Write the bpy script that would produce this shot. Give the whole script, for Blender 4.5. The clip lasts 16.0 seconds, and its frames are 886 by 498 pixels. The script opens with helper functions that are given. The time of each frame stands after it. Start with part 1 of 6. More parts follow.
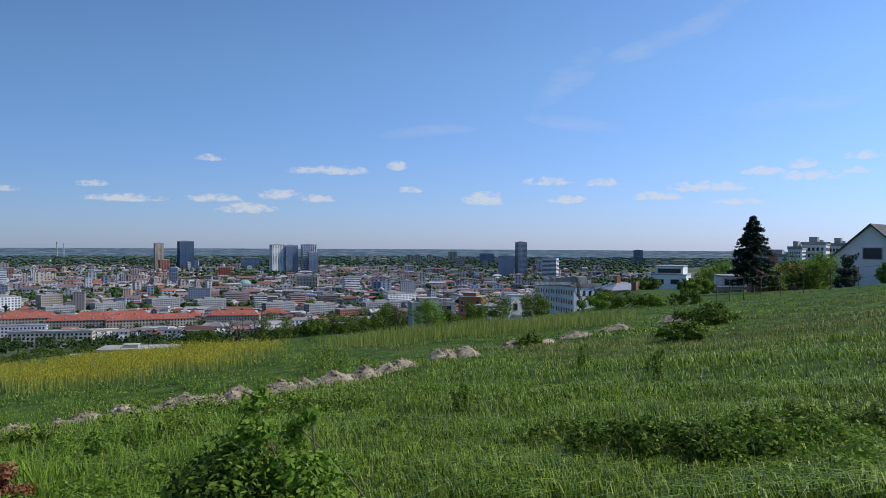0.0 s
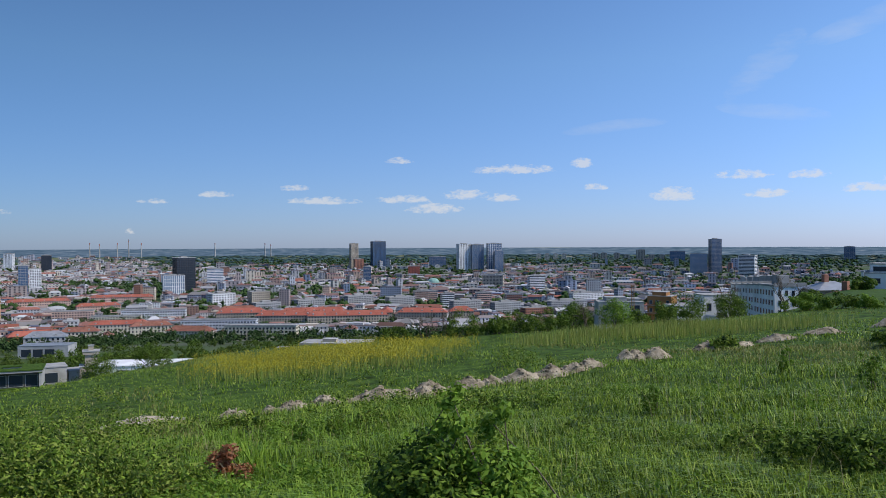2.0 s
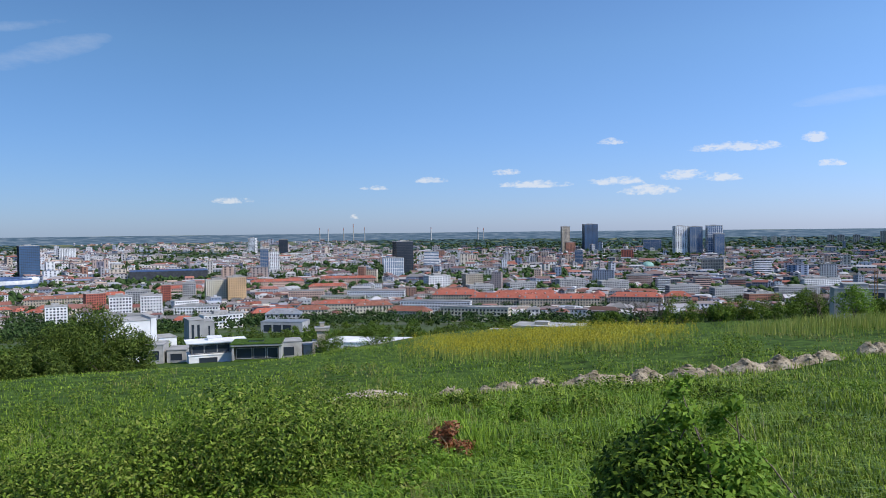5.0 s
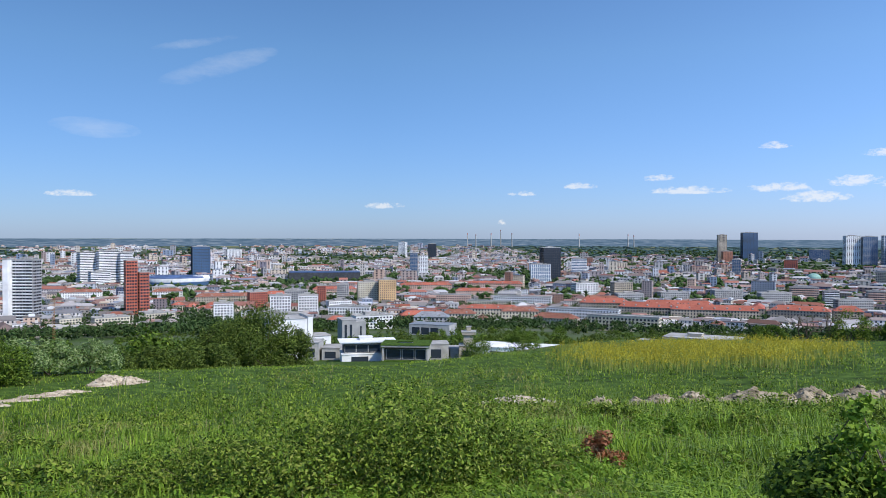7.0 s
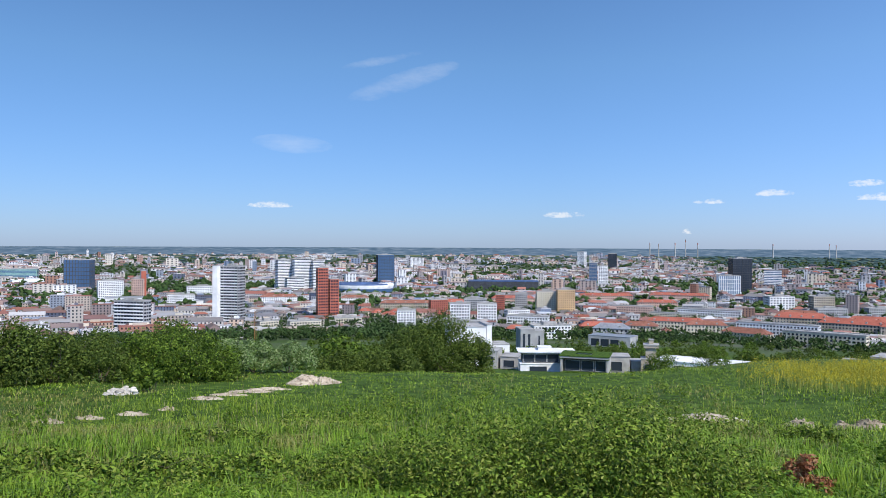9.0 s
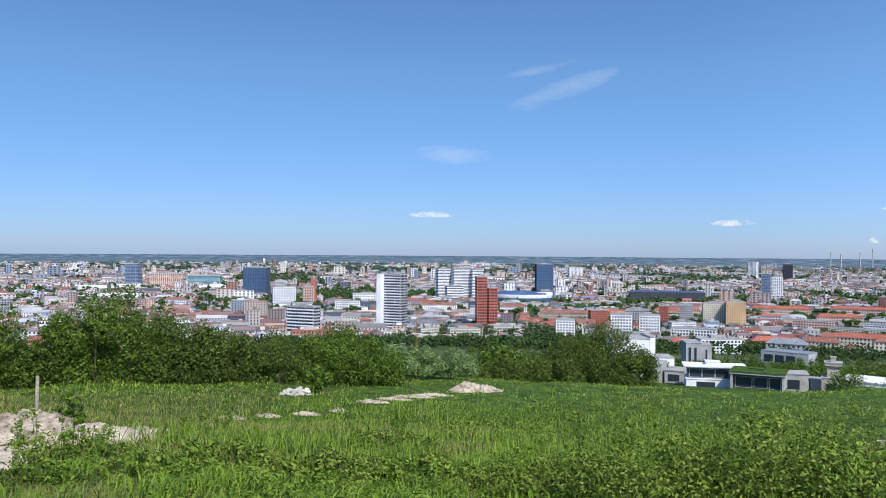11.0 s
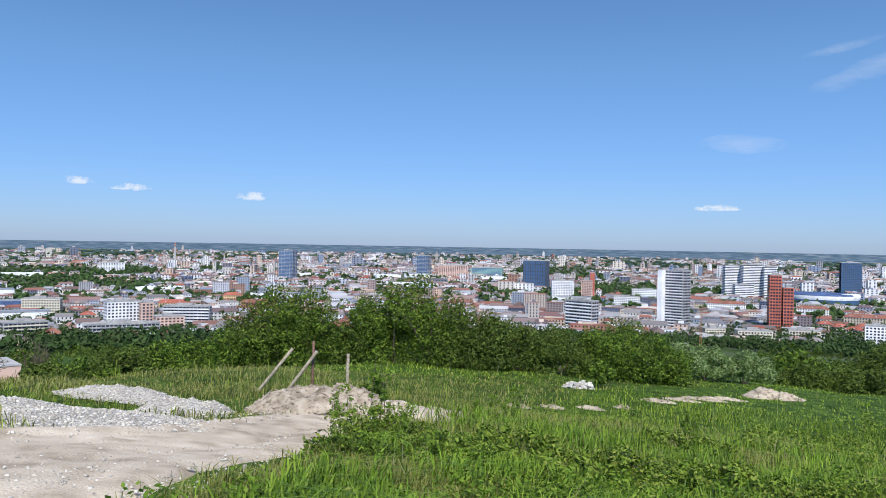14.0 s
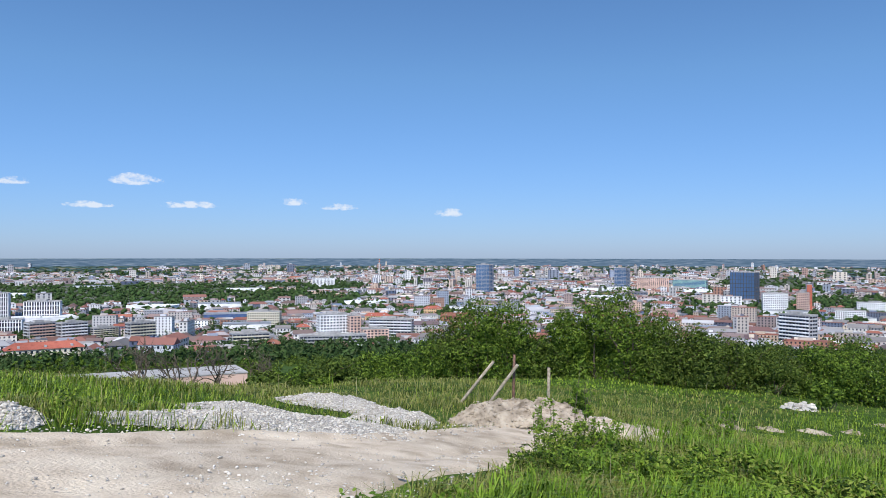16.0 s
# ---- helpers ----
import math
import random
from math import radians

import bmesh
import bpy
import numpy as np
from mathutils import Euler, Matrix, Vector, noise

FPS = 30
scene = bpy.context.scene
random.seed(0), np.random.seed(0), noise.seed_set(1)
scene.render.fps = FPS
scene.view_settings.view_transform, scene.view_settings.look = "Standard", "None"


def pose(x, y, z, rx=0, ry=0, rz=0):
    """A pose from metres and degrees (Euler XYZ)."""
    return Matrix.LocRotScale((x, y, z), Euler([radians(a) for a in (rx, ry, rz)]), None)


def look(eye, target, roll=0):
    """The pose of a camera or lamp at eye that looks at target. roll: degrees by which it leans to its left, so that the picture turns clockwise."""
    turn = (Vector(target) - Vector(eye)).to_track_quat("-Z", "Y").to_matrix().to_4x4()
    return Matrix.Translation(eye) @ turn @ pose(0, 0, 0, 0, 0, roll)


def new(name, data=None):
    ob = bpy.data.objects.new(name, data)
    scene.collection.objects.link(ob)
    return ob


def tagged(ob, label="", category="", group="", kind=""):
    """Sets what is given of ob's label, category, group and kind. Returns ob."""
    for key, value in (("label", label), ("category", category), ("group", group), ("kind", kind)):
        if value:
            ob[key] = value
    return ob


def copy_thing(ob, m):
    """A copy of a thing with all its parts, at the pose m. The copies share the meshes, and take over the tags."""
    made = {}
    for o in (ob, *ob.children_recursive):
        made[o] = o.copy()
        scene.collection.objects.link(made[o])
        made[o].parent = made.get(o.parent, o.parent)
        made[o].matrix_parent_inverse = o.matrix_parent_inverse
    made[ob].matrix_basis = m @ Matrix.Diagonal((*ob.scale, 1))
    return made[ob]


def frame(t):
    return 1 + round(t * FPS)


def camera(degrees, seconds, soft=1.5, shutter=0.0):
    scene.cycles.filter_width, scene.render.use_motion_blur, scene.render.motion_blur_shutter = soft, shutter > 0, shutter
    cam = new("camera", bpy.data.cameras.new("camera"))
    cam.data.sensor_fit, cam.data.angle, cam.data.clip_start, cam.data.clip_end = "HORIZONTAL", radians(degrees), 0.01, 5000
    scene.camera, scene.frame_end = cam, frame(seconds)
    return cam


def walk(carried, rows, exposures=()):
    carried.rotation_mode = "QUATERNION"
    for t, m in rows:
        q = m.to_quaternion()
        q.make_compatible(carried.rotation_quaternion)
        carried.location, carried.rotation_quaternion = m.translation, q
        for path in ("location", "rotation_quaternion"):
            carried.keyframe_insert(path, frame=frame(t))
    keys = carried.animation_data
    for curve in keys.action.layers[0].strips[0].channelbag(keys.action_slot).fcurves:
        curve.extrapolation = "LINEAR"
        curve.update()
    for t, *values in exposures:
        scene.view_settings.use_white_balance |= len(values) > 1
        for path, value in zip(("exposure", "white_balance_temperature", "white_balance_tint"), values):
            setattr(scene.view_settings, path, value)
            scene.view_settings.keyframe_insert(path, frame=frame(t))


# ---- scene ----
cam = camera(58.57, 16.0, soft=0.6)
EYE = 1.95
# seconds, place, then yaw, pitch and roll in degrees: a slow turn to the left on the spot
ROWS = [
    (0.0, 0.000, 0.000, 0.000, 0.55, -0.28, -0.30),
    (0.5, -0.000, -0.028, 0.006, 4.29, -0.32, 0.08),
    (1.0, -0.001, -0.070, 0.014, 7.86, -0.29, 0.34),
    (1.5, -0.003, -0.105, 0.020, 10.95, -0.34, 0.32),
    (2.0, -0.010, -0.134, 0.029, 13.90, -0.40, 0.20),
    (2.5, -0.018, -0.162, 0.038, 16.73, -0.50, 0.19),
    (3.0, -0.026, -0.182, 0.045, 19.44, -0.66, 0.21),
    (3.5, -0.030, -0.199, 0.050, 21.94, -1.03, 0.47),
    (4.0, -0.032, -0.214, 0.052, 24.39, -1.35, 0.73),
    (6.5, -0.047, -0.405, 0.080, 36.80, -1.15, -0.11),
    (7.0, -0.042, -0.481, 0.087, 39.78, -1.05, -0.12),
    (7.5, -0.026, -0.565, 0.105, 42.94, -1.05, 0.08),
    (8.0, -0.012, -0.643, 0.113, 46.18, -0.83, 0.08),
    (8.5, -0.008, -0.691, 0.107, 49.44, -0.57, -0.19),
    (9.0, -0.019, -0.718, 0.104, 52.67, -0.41, -0.27),
    (11.5, -0.310, -0.800, 0.062, 67.05, 0.25, -0.60),
    (12.0, -0.366, -0.822, 0.057, 70.11, 0.23, -0.90),
    (12.5, -0.412, -0.852, 0.044, 73.27, 0.18, -1.13),
    (13.0, -0.475, -0.897, 0.031, 76.84, 0.13, -1.29),
    (13.5, -0.561, -0.924, 0.008, 80.44, -0.12, -1.29),
    (14.0, -0.608, -0.945, -0.005, 84.15, -0.47, -1.00),
    (14.5, -0.651, -0.965, -0.007, 88.04, -0.44, -0.43),
    (15.0, -0.695, -0.995, -0.016, 91.76, -0.08, -0.22),
    (15.5, -0.729, -1.017, -0.027, 95.09, 0.07, -0.26),
    (16.0, -0.760, -1.038, -0.025, 98.27, 0.38, -0.07),
]
walk(cam, [(t, pose(x, y, z + EYE, 90 + pitch, roll, yaw)) for t, x, y, z, yaw, pitch, roll in ROWS],
     exposures=[(0.0, -0.4), (4.0, -0.18), (7.0, 0.04), (11.5, 0.14), (16.0, 0.08)])

# ---- world and sun ----
SUN_AZ, SUN_EL = -90.0, 47.0   # degrees, azimuth counted to the left of +y


def way(az, el=0.0):
    a, e = radians(az), radians(el)
    return Vector((-math.sin(a) * math.cos(e), math.cos(a) * math.cos(e), math.sin(e)))


def nodes_of(owner):
    owner.use_nodes = True
    nt = owner.node_tree
    nt.nodes.clear()
    return nt, nt.nodes.new, nt.links.new


world = bpy.data.worlds.new("sky")
scene.world = world
nt, N, L = nodes_of(world)
sky = N("ShaderNodeTexSky")
sky.sky_type, sky.sun_disc = "NISHITA", False
sky.sun_elevation, sky.sun_rotation = radians(SUN_EL), radians(-SUN_AZ)
sky.altitude, sky.air_density, sky.dust_density, sky.ozone_density = 200, 1.0, 0.2, 5.0
back, out = N("ShaderNodeBackground"), N("ShaderNodeOutputWorld")
back.inputs["Strength"].default_value = 0.096
co = N("ShaderNodeTexCoord")


def vmath(op, a, b):
    n = N("ShaderNodeVectorMath")
    n.operation = op
    for i, v in enumerate((a, b)):
        if isinstance(v, bpy.types.NodeSocket):
            L(v, n.inputs[i])
        else:
            n.inputs[i].default_value = v
    return n


def fmath(op, a, b=0.0, clamp=False):
    n = N("ShaderNodeMath")
    n.operation, n.use_clamp = op, clamp
    for i, v in enumerate((a, b)):
        if isinstance(v, bpy.types.NodeSocket):
            L(v, n.inputs[i])
        else:
            n.inputs[i].default_value = v
    return n.outputs[0]


def cloud(az, el, half_w, half_h, tilt=0.0):
    """A soft ellipse on the sky with a flatter base, one where the cloud is thickest."""
    d = way(az, el)
    right = Vector((d.y, -d.x, 0)).normalized()
    up = right.cross(d)
    c, s = math.cos(radians(tilt)), math.sin(radians(tilt))
    u, v = right * c + up * s, up * c - right * s
    diff = vmath("SUBTRACT", co.outputs["Generated"], d).outputs[0]
    p = fmath("DIVIDE", vmath("DOT_PRODUCT", diff, u).outputs["Value"], math.tan(radians(half_w)))
    q = fmath("DIVIDE", vmath("DOT_PRODUCT", diff, v).outputs["Value"], math.tan(radians(half_h)))
    q = fmath("MAXIMUM", q, fmath("MULTIPLY", q, -1.0 if tilt else -2.2))
    r = fmath("ADD", fmath("MULTIPLY", p, p), fmath("MULTIPLY", q, q))
    return fmath("SUBTRACT", 1.0, r, clamp=True)


def cloud_layer(sum_socket, scale, lo, hi, stretch, broken):
    m = N("ShaderNodeMapping")
    m.inputs["Scale"].default_value = stretch
    L(co.outputs["Generated"], m.inputs[0])
    n = N("ShaderNodeTexNoise")
    n.inputs["Scale"].default_value, n.inputs["Detail"].default_value, n.inputs["Roughness"].default_value = scale, 9, 0.66
    L(m.outputs[0], n.inputs["Vector"])
    v = fmath("ADD", fmath("MULTIPLY", sum_socket, 0.62), fmath("MULTIPLY", fmath("SUBTRACT", n.outputs["Fac"], 0.5), broken))
    v = fmath("MULTIPLY", v, fmath("MULTIPLY", sum_socket, 6.0, True))
    r = N("ShaderNodeMapRange")
    r.inputs["From Min"].default_value, r.inputs["From Max"].default_value = lo, hi
    L(v, r.inputs["Value"])
    return r.outputs[0]


def summed(sockets):
    s = sockets[0]
    for k in sockets[1:]:
        s = fmath("MAXIMUM", s, k)
    return s


cumulus = summed([cloud(35.5, 0.8, 0.35, 0.4), cloud(8.6, 5.2, 3.6, 0.55, 0), cloud(14.5, 2.4, 2.4, 0.6), cloud(9.5, 3.2, 1.4, 0.5), cloud(3.0, 3.9, 1.0, 0.4), cloud(-8.5, 3.2, 1.8, 0.5), cloud(-14.5, 3.4, 2.0, 0.5), cloud(-21.5, 5.0, 1.6, 0.5), cloud(-27.5, 5.8, 1.3, 0.5), cloud(24.5, 3.9, 1.3, 0.35), cloud(34.0, 2.9, 1.2, 0.3), cloud(-20.0, 3.0, 2.0, 0.4), cloud(17.0, 5.9, 1.2, 0.4), cloud(12.2, 3.4, 2.0, 0.6), cloud(16.6, 3.1, 2.6, 0.5),
                  cloud(3.9, 5.6, 1.0, 0.6), cloud(-6.8, 4.5, 2.2, 0.5), cloud(-11.0, 4.4, 1.5, 0.5), cloud(-18.0, 4.0, 3.2, 0.6),
                  cloud(-24.5, 4.6, 2.5, 0.6), cloud(-23.8, 5.4, 1.2, 0.6), cloud(-2.5, 3.2, 2.0, 0.8), cloud(65.0, 2.6, 1.7, 0.35), cloud(44.0, 2.0, 1.6, 0.4), cloud(-27.0, 4.9, 1.2, 0.4),
                  cloud(119.5, 4.9, 1.9, 0.65), cloud(109.0, 3.6, 1.3, 0.45), cloud(105.8, 3.3, 1.5, 0.4), cloud(97.8, 2.9, 1.2, 0.5),
                  cloud(116.0, 3.3, 2.2, 0.4), cloud(127.0, 4.6, 1.6, 0.4), cloud(122.5, 3.2, 1.8, 0.35), cloud(22.5, 3.0, 3.0, 0.45), cloud(30.0, 3.4, 1.4, 0.35)])
cirrus = summed([cloud(-14.8, 14.0, 4.6, 0.8, 16), cloud(-8.2, 11.6, 3.4, 1.3, 40), cloud(-8.8, 8.7, 3.8, 0.6, -8), cloud(-18.5, 15.6, 4.0, 0.7, 24), cloud(1.5, 8.2, 4.0, 0.5, 5), cloud(-24.0, 9.3, 5.0, 0.8, 4), cloud(-10.5, 17.5, 6.0, 1.2, 0),
                 cloud(55.6, 11.5, 4.4, 0.8, 18), cloud(57.0, 13.0, 3.2, 0.4, 12), cloud(63.5, 7.0, 3.0, 0.7, -3)])
fac1 = cloud_layer(cumulus, 75.0, 0.16, 0.6, (1.0, 1.0, 1.9), 2.4)
fac2 = cloud_layer(cirrus, 14.0, 0.08, 0.85, (1.0, 1.0, 3.2), 2.2)
mix1, mix2 = N("ShaderNodeMixRGB"), N("ShaderNodeMixRGB")
mix1.inputs[2].default_value, mix2.inputs[2].default_value = (8.8, 9.1, 9.6, 1), (9.6, 9.6, 9.7, 1)
L(fmath("MULTIPLY", fac2, 0.17), mix1.inputs[0])
tint = N("ShaderNodeMixRGB")
tint.blend_type, tint.inputs[0].default_value = "MULTIPLY", 1.0
split, hue = N("ShaderNodeSeparateXYZ"), N("ShaderNodeValToRGB")
L(co.outputs["Generated"], split.inputs[0])
L(split.outputs["Z"], hue.inputs[0])
hue.color_ramp.elements[0].position, hue.color_ramp.elements[0].color = 0.0, (0.58, 0.76, 1.27, 1)
hue.color_ramp.elements[1].position, hue.color_ramp.elements[1].color = 0.22, (0.85, 1.08, 1.28, 1)
L(hue.outputs[0], tint.inputs[2])
toward = vmath("DOT_PRODUCT", co.outputs["Generated"], way(SUN_AZ)).outputs["Value"]
glow = N("ShaderNodeMixRGB")
glow.blend_type, glow.inputs[0].default_value = "MULTIPLY", 1.0
L(sky.outputs[0], glow.inputs[1])
side = fmath("MULTIPLY", fmath("MAXIMUM", fmath("ADD", toward, 0.7), 0.0), 0.45)
base = fmath("ADD", fmath("MULTIPLY", toward, 0.35), 1.22)
white = N("ShaderNodeCombineXYZ")
for i, k in enumerate((1.45, 1.0, 0.98)):
    L(fmath("ADD", base, fmath("MULTIPLY", side, k)), white.inputs[i])
L(white.outputs[0], glow.inputs[2])
L(glow.outputs[0], tint.inputs[1])
L(tint.outputs[0], mix1.inputs[1])
L(fmath("MULTIPLY", fac1, 0.62), mix2.inputs[0])
L(mix1.outputs[0], mix2.inputs[1])
L(mix2.outputs[0], back.inputs["Color"])
L(back.outputs[0], out.inputs["Surface"])

lamp = bpy.data.lights.new("sun", "SUN")
lamp.energy, lamp.angle, lamp.color = 5.0, radians(0.53), (1.0, 0.94, 0.85)
sun = new("sun", lamp)
sun.matrix_world = look(way(SUN_AZ, SUN_EL) * 300, (0, 0, 0))

# ---- materials ----


def material(name, ramp, rough=0.8, metal=0.0, scale=3.0, by="noise", bump=0.0, bump_scale=30.0, spec=0.3, through_light=0.0, scale2=0.0, alpha=1.0):
    """ramp: colours from low to high; by noise, by piece (island) or by object, with fine noise on top."""
    m = bpy.data.materials.new(name)
    nt, N, L = nodes_of(m)
    out, bsdf = N("ShaderNodeOutputMaterial"), N("ShaderNodeBsdfPrincipled")
    bsdf.inputs["Roughness"].default_value, bsdf.inputs["Metallic"].default_value = rough, metal
    bsdf.inputs["Specular IOR Level"].default_value = spec
    geo, tex = N("ShaderNodeNewGeometry"), N("ShaderNodeTexNoise")
    tex.inputs["Scale"].default_value, tex.inputs["Detail"].default_value = scale, 5
    L(geo.outputs["Position"], tex.inputs["Vector"])
    cr = N("ShaderNodeValToRGB")
    while len(cr.color_ramp.elements) < len(ramp):
        cr.color_ramp.elements.new(0.5)
    span = (0.0, 1.0) if by != "noise" else (0.32, 0.68)
    for i, (e, c) in enumerate(zip(cr.color_ramp.elements, ramp)):
        e.position, e.color = span[0] + (span[1] - span[0]) * i / max(1, len(ramp) - 1), (*c, 1)
    if by == "noise":
        L(tex.outputs["Fac"], cr.inputs[0])
    elif by == "piece":
        L(geo.outputs["Random Per Island"], cr.inputs[0])
    else:
        info = N("ShaderNodeObjectInfo")
        L(info.outputs["Random"], cr.inputs[0])
    mix = N("ShaderNodeMixRGB")
    mix.blend_type, mix.inputs[0].default_value = "MULTIPLY", 0.55
    t2, r2 = N("ShaderNodeTexNoise"), N("ShaderNodeMapRange")
    t2.inputs["Scale"].default_value, t2.inputs["Detail"].default_value = scale2 or scale * 0.17, 4
    L(geo.outputs["Position"], t2.inputs["Vector"])
    r2.inputs["From Min"].default_value, r2.inputs["From Max"].default_value = 0.3, 0.7
    r2.inputs["To Min"].default_value, r2.inputs["To Max"].default_value = 0.55, 1.15
    L(t2.outputs["Fac"], r2.inputs["Value"])
    L(cr.outputs[0], mix.inputs[1])
    L(r2.outputs[0], mix.inputs[2])
    L(mix.outputs[0], bsdf.inputs["Base Color"])
    if bump:
        b, t3 = N("ShaderNodeBump"), N("ShaderNodeTexNoise")
        t3.inputs["Scale"].default_value, t3.inputs["Detail"].default_value = bump_scale, 6
        b.inputs["Strength"].default_value, b.inputs["Distance"].default_value = bump, 0.05
        L(geo.outputs["Position"], t3.inputs["Vector"])
        L(t3.outputs["Fac"], b.inputs["Height"])
        L(b.outputs[0], bsdf.inputs["Normal"])
    if through_light:
        tr, ms = N("ShaderNodeBsdfTranslucent"), N("ShaderNodeMixShader")
        ms.inputs[0].default_value = through_light
        L(mix.outputs[0], tr.inputs[0])
        L(bsdf.outputs[0], ms.inputs[1])
        L(tr.outputs[0], ms.inputs[2])
        L(ms.outputs[0], out.inputs["Surface"])
    else:
        L(bsdf.outputs[0], out.inputs["Surface"])
    return m


M_GRASS = material("grass_blade", [(0.03, 0.065, 0.007), (0.11, 0.195, 0.015), (0.21, 0.315, 0.028), (0.33, 0.41, 0.06)], 0.4, by="piece", scale=0.6, scale2=0.35, through_light=0.3, spec=0.2)
M_OLIVE = material("olive_grass_blade", [(0.09, 0.11, 0.02), (0.16, 0.19, 0.035), (0.25, 0.26, 0.07), (0.34, 0.32, 0.12)], 0.55, by="piece", scale=0.6, scale2=0.35, through_light=0.3, spec=0.2)
M_DRY = material("dry_grass", [(0.3, 0.26, 0.12), (0.42, 0.37, 0.2)], 0.7, by="piece", through_light=0.25)
M_REED = material("reed", [(0.2, 0.27, 0.04), (0.36, 0.36, 0.09), (0.17, 0.27, 0.04)], 0.6, by="piece", through_light=0.3)
M_YELLOW = material("yellow_blossom", [(0.42, 0.36, 0.02), (0.56, 0.48, 0.035)], 0.6, by="piece", through_light=0.3)
M_GRASS_TALL = material("tall_grass_blade", [(0.06, 0.12, 0.01), (0.16, 0.28, 0.02), (0.28, 0.4, 0.05)], 0.45, by="piece", scale=0.6, scale2=0.5, through_light=0.35, spec=0.25)
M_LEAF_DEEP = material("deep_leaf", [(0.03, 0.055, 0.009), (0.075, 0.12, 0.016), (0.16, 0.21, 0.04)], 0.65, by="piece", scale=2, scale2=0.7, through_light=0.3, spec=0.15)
M_LEAF = material("leaf", [(0.02, 0.045, 0.007), (0.085, 0.15, 0.015), (0.2, 0.29, 0.036)], 0.65, by="piece", scale=2, scale2=1.3, through_light=0.3, spec=0.15)
M_LEAF_FRESH = material("fresh_leaf", [(0.08, 0.16, 0.014), (0.15, 0.26, 0.024), (0.24, 0.35, 0.045)], 0.6, by="piece", scale=2, through_light=0.35, spec=0.18)
M_LEAF_PALE = material("pale_leaf", [(0.07, 0.13, 0.025), (0.15, 0.24, 0.055), (0.32, 0.39, 0.18)], 0.5, by="piece", scale=2, through_light=0.3)
M_LEAF_RED = material("dry_red_leaf", [(0.2, 0.06, 0.025), (0.32, 0.12, 0.05), (0.24, 0.14, 0.06)], 0.6, by="piece", through_light=0.25)
M_BRAMBLE = material("bramble_leaf", [(0.025, 0.05, 0.009), (0.1, 0.175, 0.018), (0.22, 0.32, 0.036), (0.28, 0.31, 0.07)], 0.65, by="piece", scale=2, scale2=3.0, through_light=0.3, spec=0.15)
M_NEEDLE = material("conifer_needles", [(0.012, 0.028, 0.012), (0.022, 0.045, 0.018)], 0.6, by="piece")
M_BARK = material("bark", [(0.1, 0.075, 0.05), (0.2, 0.16, 0.12)], 0.9, scale=9, bump=0.5)
M_TWIG = material("grey_twig", [(0.07, 0.055, 0.04), (0.15, 0.12, 0.085)], 0.9, scale=6)
M_WOOD = material("weathered_wood", [(0.22, 0.18, 0.12), (0.4, 0.35, 0.26)], 0.85, scale=14, bump=0.4)
M_RUST = material("rusty_steel", [(0.12, 0.07, 0.05), (0.25, 0.15, 0.1)], 0.7, 0.4, scale=20)
M_DIRT = material("pale_dirt", [(0.4, 0.325, 0.23), (0.57, 0.475, 0.355), (0.68, 0.585, 0.445)], 0.95, scale=1.6, bump=0.6, bump_scale=22, spec=0.1)
M_SAND = material("sandy_earth", [(0.24, 0.195, 0.14), (0.42, 0.35, 0.26), (0.54, 0.47, 0.36)], 0.95, scale=4.0, bump=1.0, bump_scale=14, spec=0.1)
M_SOIL = material("spoil_soil", [(0.16, 0.13, 0.085), (0.34, 0.28, 0.195), (0.48, 0.41, 0.3)], 0.95, scale=3.5, bump=0.9, bump_scale=16, spec=0.1)
M_GRAVEL = material("gravel_bed", [(0.34, 0.31, 0.27), (0.5, 0.47, 0.41), (0.62, 0.59, 0.53)], 0.95, scale=26, scale2=2.0, bump=1.0, bump_scale=40, spec=0.1)
M_STONE = material("limestone", [(0.34, 0.31, 0.26), (0.5, 0.465, 0.395), (0.66, 0.62, 0.54)], 0.9, by="piece", scale=9, bump=0.4, spec=0.15)

# ---- ground ----
PLAIN = ((0, 0.0), (60, -8.0), (215, -32.0), (500, -64.0), (800, -90.0), (1100, -98.0), (2600, -98.0), (4930, EYE - 27.0), (5200, EYE - 27.0))


def smooth(a, b, x):
    u = np.clip((x - a) / (b - a), 0, 1)
    return u * u * (3 - 2 * u)


def crest(az):
    """How far the meadow reaches before the hill drops, by azimuth."""
    return np.interp(az, (-180, -30, -15, -8, 0, 25, 36, 44, 55, 70, 88, 110, 127, 180), (75, 72, 66, 60, 54, 60, 54, 45, 47, 48, 42, 27, 23, 30))


